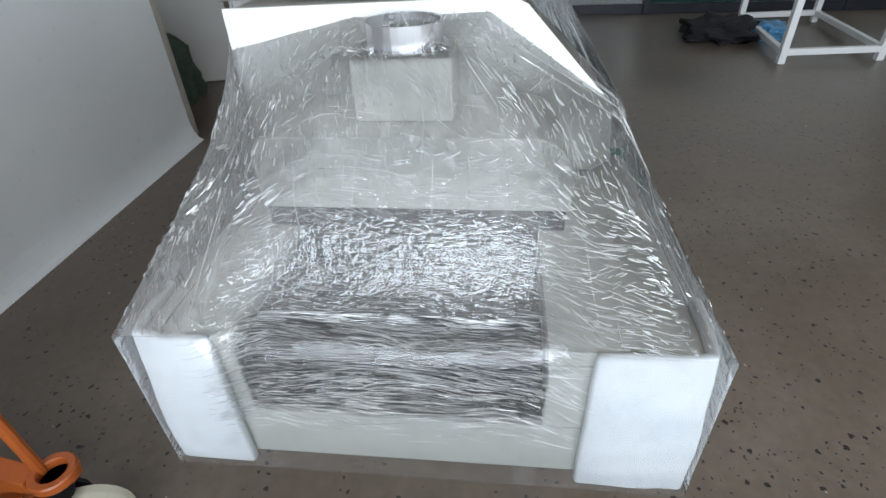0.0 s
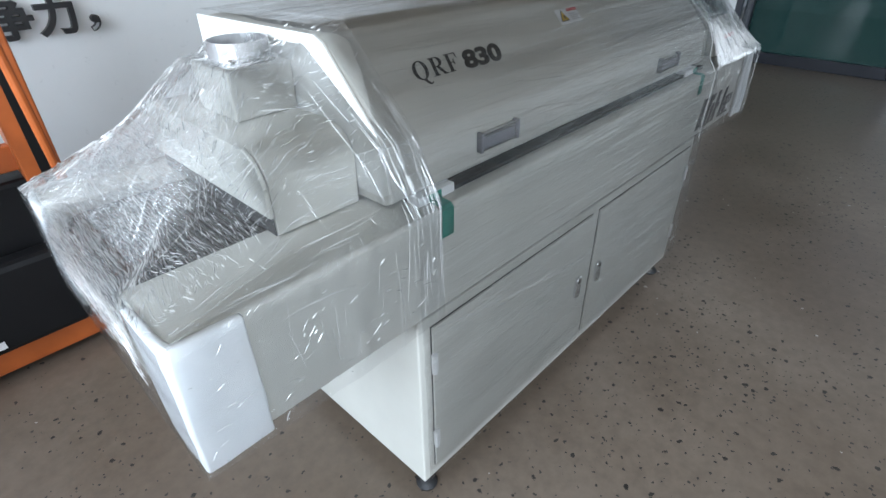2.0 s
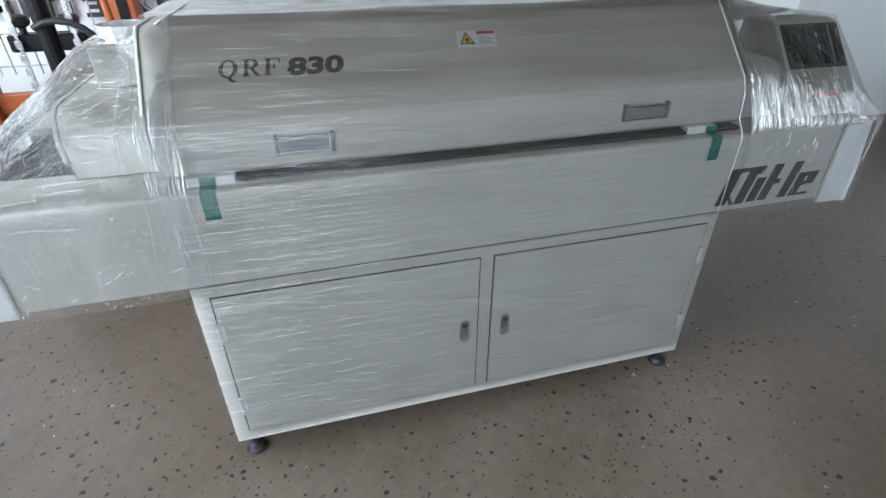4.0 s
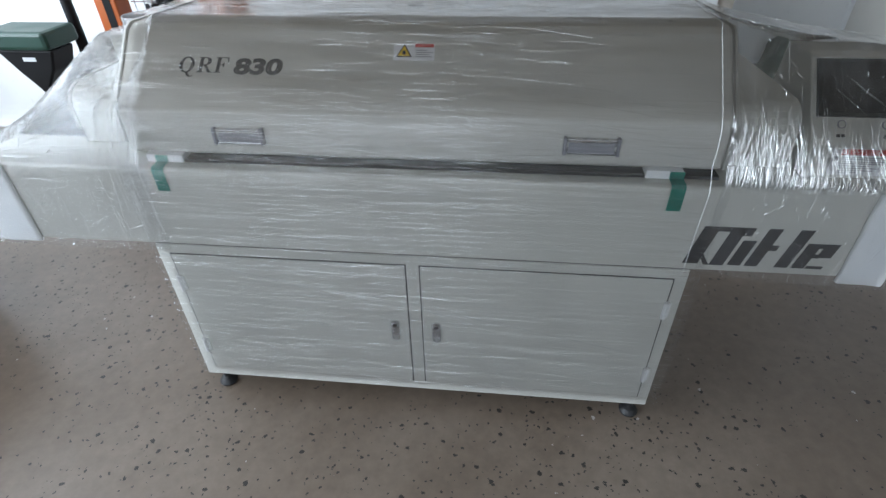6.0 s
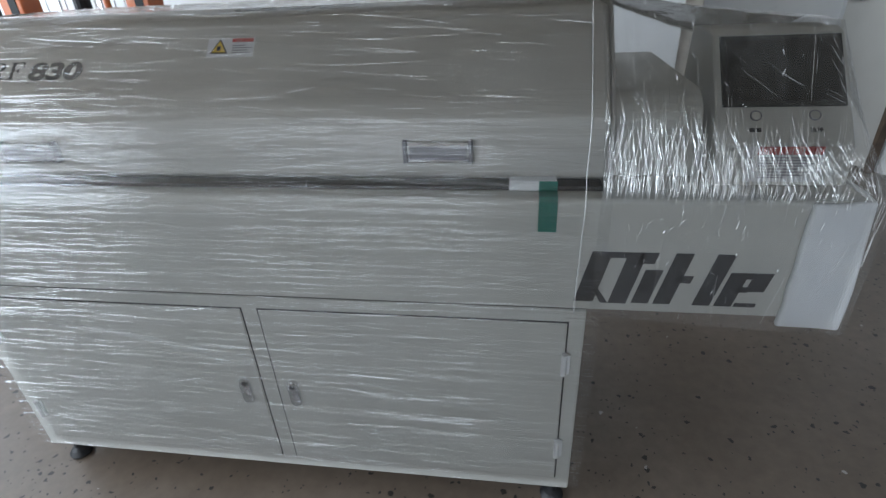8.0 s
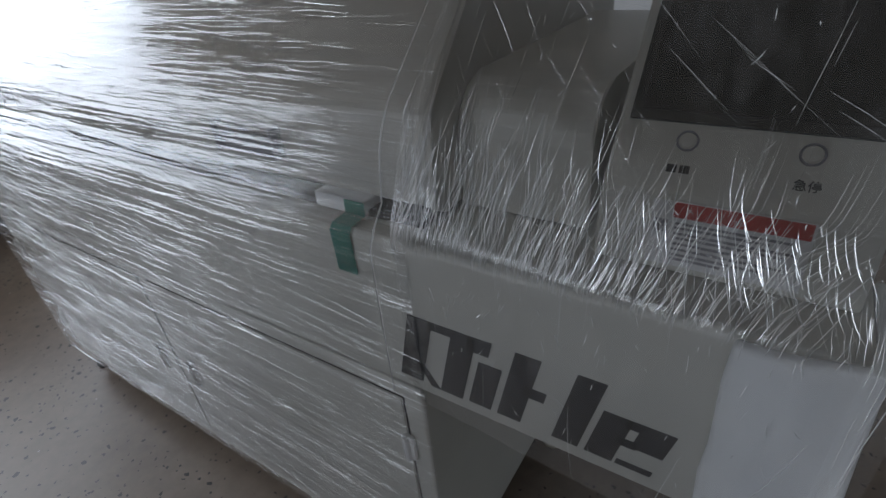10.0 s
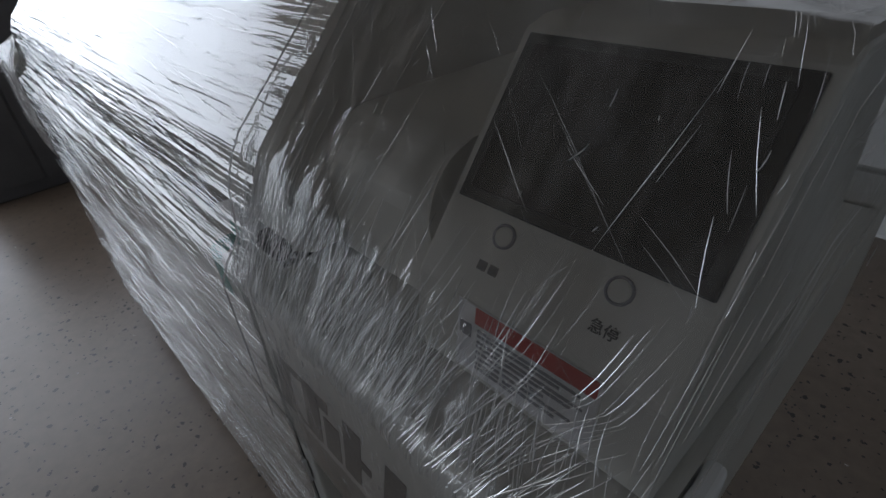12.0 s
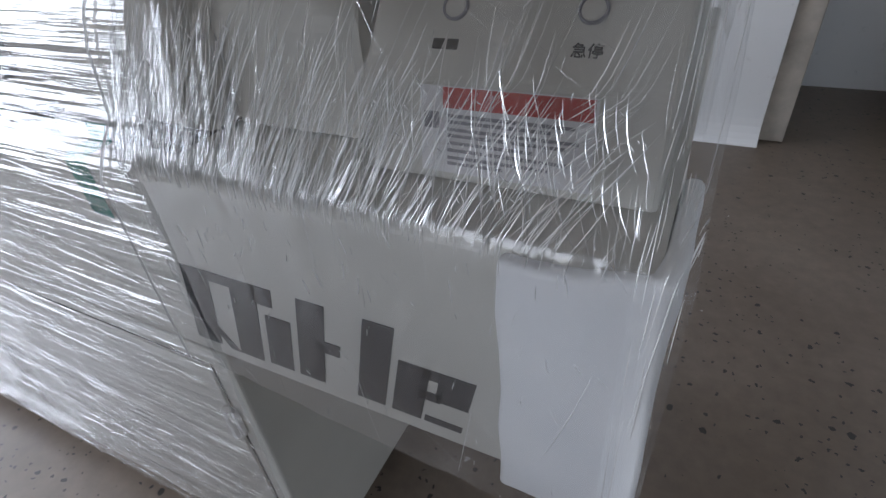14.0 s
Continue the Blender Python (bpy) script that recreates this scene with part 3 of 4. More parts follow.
cov = tunnel_cover(-0.174, -0.008, 0.128, 0.555, "entry_cover")
# thin dark sheet painted as the shade below the cover plate, no part of the oven
part("entry_shadow", box(-0.1765, -0.1755, 0.129, 0.554, TOP + 0.0035, 0.835), M_GAPSHADE, cov)
part("cover_plate", slab([(0.124, 0.836), (0.124, 0.885)] + [(0.183 + 0.057 * math.cos(radians(180 - 15 * k)), 0.885 + 0.057 * math.sin(radians(180 - 15 * k))) for k in range(7)] + [(0.54, 0.942), (0.557, 0.92), (0.557, 0.836)], -0.184, -0.176, 0.002, "x", None, 1), M_PAINT, cov)
tunnel_cover(1.372, 1.52, 0.10, 0.555, "exit_cover")
duct = part("exhaust_box", box(-0.128, -0.007, 0.285, 0.42, 0.941, 1.026, 0.004), M_PAINT, oven)
collar = part("duct_collar", lathe([(0.064, 0.0), (0.064, 0.002), (0.052, 0.002), (0.052, 0.034), (0.049, 0.034), (0.049, 0.001), (0.0, 0.001)], (-0.064, 0.354, 1.0265), seg=32), M_STEEL, duct, "round bare steel duct collar")
for k in range(4):
    a = radians(45 + 90 * k)
    part("bolt", lathe([(0.006, 0), (0.006, 0.006), (0.003, 0.009)], (-0.066 + 0.072 * math.cos(a) * 0.75, 0.354 + 0.072 * math.sin(a) * 0.8, 1.0285), seg=6), M_STEEL, collar)

# control console
PX0, PX1 = 1.538, 1.744
PANEL = [(0.060, TOP + 0.002), (0.070, 0.866), (0.195, 1.018), (0.217, 1.024), (0.31, 1.02), (0.33, TOP + 0.002)]
panel = part("control_console", slab(PANEL, PX0, PX1, 0.004), M_PAINT, oven)
slope = Vector((0, 0.125, 0.152)).normalized()
face = Vector((0, -0.152, 0.125)).normalized()


def on_slope(x, d, lift=0.0):
    """A place on the console's sloping face, d metres up from its lower edge."""
    return Vector((x, 0.070, 0.866)) + slope * d + face * lift


def plate(x0, x1, d0, d1, lift, thick, name, material, parent, label=""):
    bm = bmesh.new()
    vs = [bm.verts.new(on_slope(x, d, h)) for h in (lift, lift + thick) for x, d in ((x0, d0), (x1, d0), (x1, d1), (x0, d1))]
    for q in ((0, 1, 2, 3), (7, 6, 5, 4), (0, 1, 5, 4), (1, 2, 6, 5), (2, 3, 7, 6), (3, 0, 4, 7)):
        bm.faces.new([vs[i] for i in q])
    bmesh.ops.bevel(bm, geom=list(bm.edges), offset=min(0.0008, thick * 0.3), segments=1, affect="EDGES")
    return part(name, bm, material, parent, label)


bez = plate(1.548, 1.735, 0.065, 0.191, 0.0, 0.004, "screen_bezel", M_BEZEL, panel)
plate(1.557, 1.726, 0.074, 0.183, 0.0042, 0.001, "screen", M_SCREEN, bez, "black glossy touch screen")
for x in (1.599, 1.687):
    c = on_slope(x, 0.050, 0.0)
    q = face.to_track_quat("Z", "Y").to_matrix().to_4x4()
    bm = bmesh.new()
    lathe([(0.0090, 0.0), (0.0090, 0.0020), (0.0085, 0.0027), (0.0077, 0.0027), (0.0074, 0.0006), (0.0, 0.0006)], (0, 0, 0), seg=28, bm=bm)
    bmesh.ops.transform(bm, matrix=Matrix.Translation(c) @ q, verts=bm.verts)
    b = part("push_button", bm, M_GREYINK, panel, "round push button with a dark ring")
    bm = bmesh.new()
    lathe([(0.0070, 0.0008), (0.0070, 0.0018), (0.0055, 0.0022)], (0, 0, 0), seg=24, bm=bm)
    bmesh.ops.transform(bm, matrix=Matrix.Translation(c) @ q, verts=bm.verts)
    part("button_cap", bm, M_PAINT, b)
on_face = Matrix((( 1, 0, 0), (0, slope.y, face.y), (0, slope.z, face.z))).to_4x4()
lettering("caption", "急停", M_LETTER, Matrix.Translation(on_slope(1.679, 0.022, 0.0008)) @ on_face, 0.0095, 0.0003, panel, 0, 0.0001)
for k in range(2):
    plate(1.588 + k * 0.010, 1.596 + k * 0.010, 0.022, 0.029, 0.0003, 0.0006, "caption_bar", M_LETTER, panel)
# notice on the console's upright foot: red band over fine print
lowface = Vector((0, -0.066, 0.010)).normalized()


def foot_plate(x0, x1, z0, z1, lift, name, material, parent):
    def at(x, z, h):
        s = (z - (TOP + 0.002)) / (0.866 - TOP - 0.002)
        return Vector((x, 0.060 + 0.010 * s, z)) + lowface * h

    bm = bmesh.new()
    vs = [bm.verts.new(at(x, z, h)) for h in (lift, lift + 0.0006) for x, z in ((x0, z0), (x1, z0), (x1, z1), (x0, z1))]
    for q in ((0, 1, 2, 3), (7, 6, 5, 4), (0, 1, 5, 4), (1, 2, 6, 5), (2, 3, 7, 6), (3, 0, 4, 7)):
        bm.faces.new([vs[i] for i in q])
    return part(name, bm, material, parent)


notice = foot_plate(1.585, 1.702, 0.807, 0.8645, 0.0004, "notice_label", M_WHITE, panel)
foot_plate(1.602, 1.700, 0.851, 0.864, 0.0012, "red_band", M_RED, notice)
for i, (z, w) in enumerate(((0.843, 0.085), (0.839, 0.07), (0.834, 0.088), (0.830, 0.08), (0.825, 0.06), (0.820, 0.082), (0.815, 0.07), (0.811, 0.04))):
    foot_plate(1.605, 1.605 + w, z + 0.0020, z + 0.0042, 0.0012, "print_line", M_GREYINK, notice)
foot_plate(1.588, 1.599, 0.837, 0.848, 0.0012, "print_mark", M_GREYINK, notice)

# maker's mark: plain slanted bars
def mark(x0, w, z0, z1):
    s = 0.24
    bm = slab([(x0, z0), (x0 + w, z0), (x0 + w + s * (z1 - z0), z1), (x0 + s * (z1 - z0), z1)], -0.0008, -0.0001, 0, "y")
    part("mark_bar", bm, M_LOGO, oven)


Z0, Z1 = 0.598, 0.702
mark(1.324, 0.034, Z0, Z1)
mark(1.384, 0.031, Z0 - 0.002, Z1)
mark(1.374, 0.036, Z1 - 0.012, Z1)
part("mark_bar", slab([(1.352, Z0 + 0.034), (1.361, Z0 + 0.034), (1.384, Z0 - 0.002), (1.371, Z0 - 0.002)], -0.0008, -0.0001, 0, "y"), M_LOGO, oven)
mark(1.424, 0.029, Z0, 0.668)
mark(1.4245, 0.029, 0.680, Z1)
mark(1.461, 0.029, Z0, Z1)
mark(1.4915, 0.026, 0.643, 0.658)
mark(1.527, 0.029, Z0, Z1)
mark(1.563, 0.029, Z0, 0.667)
mark(1.608, 0.03, 0.630, 0.667)
mark(1.600, 0.016, 0.655, 0.667)
mark(1.593, 0.02, 0.628, 0.639)
mark(1.595, 0.035, Z0, 0.606)
# model lettering on the hood's slope
hs = Vector((0, 0.134, 0.144)).normalized()
hn = Vector((0, -0.144, 0.134)).normalized()
on_hood = Matrix(((1, 0, 0), (0, hs.y, hn.y), (0, hs.z, hn.z))).to_4x4()


def hood_at(x, d, lift=0.001):
    return Matrix.Translation(Vector((x, 0.056, 0.918)) + hs * d + hn * lift) @ on_hood


def ring_stroke(bm, cx, cy, outer, inner, a0=0, a1=360, seg=28):
    """A stroke between two ellipses: thick at the sides, thin above and below."""
    n = [radians(a0 + (a1 - a0) * k / seg) for k in range(seg + 1)]
    o = [bm.verts.new((cx + outer[0] * math.cos(t), cy + outer[1] * math.sin(t), 0)) for t in n]
    i = [bm.verts.new((cx + inner[0] * math.cos(t), cy + inner[1] * math.sin(t), 0)) for t in n]
    for k in range(seg):
        bm.faces.new((o[k], o[k + 1], i[k + 1], i[k]))


def serif_letter(x, strokes, rings=()):
    """A roman capital of straight strokes and rings, on the hood's slope."""
    bm = bmesh.new()
    for pts in strokes:
        bm.faces.new([bm.verts.new((px, py, 0)) for px, py in pts])
    for r in rings:
        ring_stroke(bm, *r)
    h = 0.037
    lean = Matrix(((h, 0.13 * h, 0, 0), (0, h, 0, 0), (0, 0, h, 0), (0, 0, 0, 1)))
    bmesh.ops.transform(bm, matrix=hood_at(x, 0.092, 0.0014) @ lean, verts=bm.verts)
    part("lettering", bm, M_LETTER, oven)


def rect(x0, x1, y0, y1):
    return [(x0, y0), (x1, y0), (x1, y1), (x0, y1)]


STEM = [rect(0.11, 0.34, 0.05, 0.94), rect(0.0, 0.45, 0, 0.055)]
serif_letter(0.138, [[(0.44, 0.04), (0.60, 0.06), (0.86, -0.24), (1.02, -0.20), (1.03, -0.25), (0.80, -0.33), (0.62, -0.22)]], [(0.5, 0.5, (0.5, 0.52), (0.26, 0.455))])
serif_letter(0.183, STEM + [rect(0.0, 0.48, 0.945, 1.0), rect(0.32, 0.46, 0.46, 0.515), [(0.36, 0.48), (0.58, 0.50), (0.90, 0.055), (1.02, 0.05), (1.02, 0), (0.74, 0)]], [(0.46, 0.73, (0.40, 0.27), (0.16, 0.205), -90, 90, 16)])
serif_letter(0.2245, STEM + [rect(0.0, 0.84, 0.945, 1.0), [(0.74, 0.945), (0.84, 0.945), (0.86, 0.68), (0.82, 0.68)], rect(0.32, 0.56, 0.475, 0.53), [(0.54, 0.35), (0.60, 0.35), (0.60, 0.66), (0.54, 0.66), (0.50, 0.53), (0.50, 0.475)]])
lettering("lettering", "830", M_LETTER, hood_at(0.272, 0.091), 0.050, 0.0004, oven, 0.12, 0.0022, 0.116)


def hood_plate(x0, x1, d0, d1, lift, name, material, parent):
    bm = bmesh.new()
    vs = [bm.verts.new(hood_at(x, d, h).translation) for h in (lift, lift + 0.0006) for x, d in ((x0, d0), (x1, d0), (x1, d1), (x0, d1))]
    for q in ((0, 1, 2, 3), (7, 6, 5, 4), (0, 1, 5, 4), (1, 2, 6, 5), (2, 3, 7, 6), (3, 0, 4, 7)):
        bm.faces.new([vs[i] for i in q])
    return part(name, bm, material, parent)


warn = hood_plate(0.640, 0.732, 0.128, 0.168, 0.0002, "warning_label", M_WHITE, hood)
hood_plate(0.688, 0.730, 0.159, 0.1665, 0.001, "red_band", M_RED, warn)
for k, w in enumerate((0.036, 0.03, 0.038, 0.025)):
    hood_plate(0.69, 0.69 + w, 0.136 + k * 0.005, 0.1375 + k * 0.005, 0.001, "print_line", M_GREYINK, warn)
for size, lift, mt, nm in ((0.036, 0.001, M_LETTER, "triangle_border"), (0.027, 0.0018, M_YELLOW, "triangle")):
    bm = bmesh.new()
    cx, cd = 0.664, 0.146
    vs = [bm.verts.new(hood_at(cx + size * 0.58 * math.cos(radians(a)), cd + size * 0.58 * math.sin(radians(a)), lift).translation) for a in (90, 210, 330)]
    bm.faces.new(vs)
    part(nm, bm, mt, warn)
hood_plate(0.6605, 0.6675, 0.141, 0.150, 0.0022, "triangle_sign", M_LETTER, warn)

# ---- packing ----


def spacer(x, length, tx):
    sp = mesh_object("foam_spacer", box(x, x + length, 0.030, 0.062, TOP + 0.001, 0.8185, 0.002), M_FOAM)
    tagged(sp, "small white foam block wedged under the hood edge", "foam block", "foam blocks under the hood")
    bm = bmesh.new()
    pts = [(0.0285, 0.818), (0.0275, 0.802), (0.004, 0.8005), (-0.0025, 0.794), (-0.002, 0.738)]
    a = [bm.verts.new((tx, y, z)) for y, z in pts]
    b = [bm.verts.new((tx + 0.031, y, z)) for y, z in pts]
    for i in range(len(pts) - 1):
        bm.faces.new((a[i], b[i], b[i + 1], a[i + 1]))
    bmesh.ops.solidify(bm, geom=list(bm.faces), thickness=-0.0008)
    tp = mesh_object("tape_strip", bm, M_TAPE)
    tagged(tp, "translucent green tape strip holding the hood shut", "tape", "tape strips on the oven front")


spacer(0.048, 0.092, 0.072)
spacer(1.204, 0.08, 1.254)


def foam_corner(x_out, x_in, y_out, y_in, z0, z1, thick, label):
    """L-shaped edge protector round an upright corner: x_out, y_out are its outer faces."""
    sx, sy = (1 if x_in > x_out else -1), (1 if y_in > y_out else -1)
    pts = [(x_out, y_out), (x_in, y_out), (x_in, y_out + sy * thick), (x_out + sx * thick, y_out + sy * thick), (x_out + sx * thick, y_in), (x_out, y_in)]
    bm = bmesh.new()
    low = [bm.verts.new((*p, z0)) for p in pts]
    top = [bm.verts.new((*p, z1)) for p in pts]
    for q in ((0, 1, 2, 3), (0, 3, 4, 5)):
        bm.faces.new([low[i] for i in q])
        bm.faces.new([top[i] for i in q])
    for i in range(6):
        j = (i + 1) % 6
        bm.faces.new((low[i], low[j], top[j], top[i]))
    bmesh.ops.recalc_face_normals(bm, faces=bm.faces)
    sharp = [e for e in bm.edges if e.calc_face_angle(0) > 0.5]
    bmesh.ops.bevel(bm, geom=sharp, offset=0.005, segments=3, affect="EDGES", profile=0.5)
    bmesh.ops.subdivide_edges(bm, edges=[e for e in bm.edges if e.calc_length() > 0.05], cuts=5, use_grid_fill=True)
    for v in bm.verts:
        v.co += 0.0022 * noise.noise_vector(v.co * 26)
        near = max(0.0, 1 - math.dist((v.co.x, v.co.y), (x_out, y_out)) / 0.05) * max(0.0, 1 - (z1 - v.co.z) / 0.14)
        v.co.x, v.co.y = v.co.x + sx * 0.009 * near, v.co.y + sy * 0.009 * near
    ob = mesh_object("foam_corner", bm, M_FOAM, True)
    return tagged(ob, label, "foam protector", "foam corner protectors")


foam_corner(X0 - 0.014, -0.312, -0.014, 0.118, 0.573, 0.804, 0.0135, "white foam corner protector on the oven's entry end")
foam_corner(X0 - 0.014, -0.312, 0.644, 0.54, 0.573, 0.804, 0.0135, "white foam corner protector on the entry end by the wall")
foam_corner(X1 + 0.014, 1.668, -0.014, 0.118, 0.566, 0.800, 0.0135, "white foam corner protector on the oven's console end")

# ---- stretch film ----
film = thing("stretch_film", (0, 0, 0), "clear glossy stretch film wrapped tightly round the oven", "plastic film")


def resample(pts, count):
    d = [0.0]
    for a, b in zip(pts, pts[1:]):
        d.append(d[-1] + math.dist(a, b))
    out = []
    for k in range(count):
        s = d[-1] * k / (count - 1)
        i = max(j for j in range(len(pts) - 1) if d[j] <= s + 1e-9)
        f = (s - d[i]) / max(1e-9, d[i + 1] - d[i])
        out.append(tuple(p + f * (q - p) for p, q in zip(pts[i], pts[i + 1])))
    return out


def sheet(name, rows, material, ripple=0.0, freq=(20, 20), fixed=0):
    """A film sheet through rows of places, with UVs in metres and a slight ripple."""
    bm = bmesh.new()
    uv = bm.loops.layers.uv.new("UVMap")
    grid = [[bm.verts.new(p) for p in r] for r in rows]
    nu, nv = len(grid), len(grid[0])
    lv = [0.0]
    mid = rows[nu // 2]
    for a, b in zip(mid, mid[1:]):
        lv.append(lv[-1] + math.dist(a, b))
    lu = [0.0]
    col = [r[nv // 2] for r in rows]
    for a, b in zip(col, col[1:]):
        lu.append(lu[-1] + math.dist(a, b))
    place = {}
    for i in range(nu):
        for j in range(nv):
            place[grid[i][j]] = (lu[i], lv[j])
    for i in range(nu - 1):
        for j in range(nv - 1):
            f = bm.faces.new((grid[i][j], grid[i + 1][j], grid[i + 1][j + 1], grid[i][j + 1]))
            for lp in f.loops:
                lp[uv].uv = place[lp.vert]
    bm.normal_update()
    middle = Vector((0.68, 0.32, 0.72))
    if sum(f.normal.dot(f.calc_center_median() - middle) for f in bm.faces) < 0:
        bmesh.ops.reverse_faces(bm, faces=bm.faces)
        bm.normal_update()
    if ripple:
        moves = {v: v.normal * ripple * noise.noise((place[v][0] * freq[0], place[v][1] * freq[1], 3.1)) for v in bm.verts}
        for v, m in moves.items():
            v.co += m
    me = bpy.data.meshes.new(name)
    bm.to_mesh(me)
    bm.free()
    for f in me.polygons:
        f.use_smooth = True
    me.materials.append(material)
    ob = new(name, me)
    ob.parent = film
    return ob


def smoothstep(a):
    return a * a * (3 - 2 * a)


# outlines (y, z) of the film, from the back's foot over the top to the front's foot
H_KEYS = [(0.648, 0.57), (0.648, 0.78), (0.648, 1.072), (0.43, 1.084), (0.21, 1.090), (0.040, 0.930), (-0.016, 0.815), (-0.018, 0.57)]
A_KEYS = [(0.650, 0.57), (0.650, 0.75), (0.636, 0.965), (0.44, 1.031), (0.26, 1.033), (0.050, 0.915), (-0.018, 0.812), (-0.020, 0.57)]
B_KEYS = [(0.652, 0.57), (0.652, 0.73), (0.635, 0.915), (0.44, 1.030), (0.26, 1.032), (0.070, 0.905), (-0.019, 0.812), (-0.022, 0.57)]
C_KEYS = [(0.653, 0.57), (0.653, 0.71), (0.642, 0.885), (0.44, 0.992), (0.21, 0.982), (0.080, 0.895), (-0.017, 0.811), (-0.018, 0.57)]
L_KEYS = [(0.6475, 0.568), (0.6475, 0.68), (0.6470, 0.808), (0.43, 0.816), (0.2, 0.816), (0.03, 0.814), (-0.0170, 0.808), (-0.0175, 0.568)]


def keyed(a, b, xa, xb, steps, sag, per=10):
    """Film drawn from one outline to another, key to key, slack in between."""
    rows = []
    for i in range(steps + 1):
        t = i / steps
        k = min(1.0, t + sag * t * (1 - t))
        row = []
        for (p, q), (p2, q2) in zip(zip(a, a[1:]), zip(b, b[1:])):
            for j in range(per):
                s = j / per
                u = (p[0] + (q[0] - p[0]) * s, p[1] + (q[1] - p[1]) * s)
                v = (p2[0] + (q2[0] - p2[0]) * s, p2[1] + (q2[1] - p2[1]) * s)
                row.append((xa + (xb - xa) * t, u[0] + (v[0] - u[0]) * k, u[1] + (v[1] - u[1]) * k))
        row.append((xa + (xb - xa) * t, a[-1][0] + (b[-1][0] - a[-1][0]) * k, a[-1][1] + (b[-1][1] - a[-1][1]) * k))
        rows.append(row)
    return rows


def creases(name, rows, count, seed, length, width, heading, spread, bend=0.0, where=None, lift=0.0015, material=None, rise=0.7, limit=(0.0, 1.0)):
    """Raised pleats of the film: thin ridges that run over a sheet. heading: degrees in the sheet, 0 along its rows' sequence."""
    rnd = random.Random(seed)
    nu, nv = len(rows), len(rows[0])
    du = sum(math.dist(rows[i][nv // 2], rows[i + 1][nv // 2]) for i in range(nu - 1))
    dv = sum(math.dist(rows[nu // 2][j], rows[nu // 2][j + 1]) for j in range(nv - 1))

    def at(u, v):
        x, y = min(max(u, 0), 0.9999) * (nu - 1), min(max(v, 0), 0.9999) * (nv - 1)
        i, j = int(x), int(y)
        a, b = x - i, y - j
        p, q, r, s = (Vector(rows[i][j]), Vector(rows[i + 1][j]), Vector(rows[i][j + 1]), Vector(rows[i + 1][j + 1]))
        return (p * (1 - a) + q * a) * (1 - b) + (r * (1 - a) + s * a) * b

    verts, faces = [], []
    for _ in range(count):
        u, v = rnd.random(), rnd.random()
        if where and rnd.random() > where(u, v):
            continue
        flow = noise.noise((u * du * 14, v * dv * 14, seed)) * 2.4 * spread + rnd.gauss(0, spread * 0.3)
        h = radians((heading(u, v) if callable(heading) else heading) + flow)
        ln = rnd.uniform(*length) * rnd.uniform(0.4, 1)
        wd = rnd.uniform(*width)
        turn = (noise.noise((u * du * 9, v * dv * 9, seed + 7.3)) * 2.0 + rnd.gauss(0, 0.25)) * bend
        steps = max(3, int(ln / 0.012))
        line = []
        for k in range(steps + 1):
            if not (0 <= u <= 1 and limit[0] <= v <= limit[1]):
                break
            line.append(at(u, v))
            u += math.cos(h) * ln / steps / du
            v += math.sin(h) * ln / steps / dv
            h += turn / steps + rnd.gauss(0, 0.02)
        if len(line) < 3:
            continue
        base = len(verts)
        tip = rnd.uniform(-0.4, 0.4)
        mid = at(min(max(u, 0.01), 0.98), min(max(v, 0.01), 0.98))
        nrm = (at(min(u + 0.01, 1), v) - at(u - 0.01, v)).cross(at(u, min(v + 0.01, 1)) - at(u, v - 0.01))
        if nrm.length < 1e-9:
            continue
        nrm.normalize()
        if nrm.dot(mid - Vector((0.68, 0.32, 0.6))) < 0:
            nrm = -nrm
        for k, p in enumerate(line):
            d = (line[min(k + 1, len(line) - 1)] - line[max(k - 1, 0)]).normalized()
            across = d.cross(nrm) * wd * math.sin(math.pi * (k + 0.4) / (len(line) - 0.2))
            verts += [p + nrm * lift * 0.9 - across, p + nrm * (lift * 0.9 + wd * rise) + across * tip, p + nrm * lift * 0.9 + across]
        for k in range(len(line) - 1):
            o = base + 3 * k
            faces += [(o, o + 1, o + 4, o + 3), (o + 1, o + 2, o + 5, o + 4)]
    me = bpy.data.meshes.new(name)
    me.from_pydata(verts, [], faces)
    me.materials.append(material or M_CREASE)
    ob = new(name, me)
    ob.parent = film
    return tagged(ob, kind="stuff")


end_rows = keyed(H_KEYS, A_KEYS, 0.06, -0.06, 12, 0.2)[:-1] + keyed(A_KEYS, B_KEYS, -0.06, -0.136, 8, 0)[:-1]
end_rows += keyed(B_KEYS, C_KEYS, -0.136, -0.19, 6, 0)[:-1] + keyed(C_KEYS, L_KEYS, -0.19, X0 - 0.0172, 24, 0.08)


def nose(y):
    """How far the film follows the belt's rounded nose between the foam corners."""
    return smoothstep(min(1, max(0, (y - 0.10) / 0.1))) * smoothstep(min(1, max(0, (0.57 - y) / 0.09)))


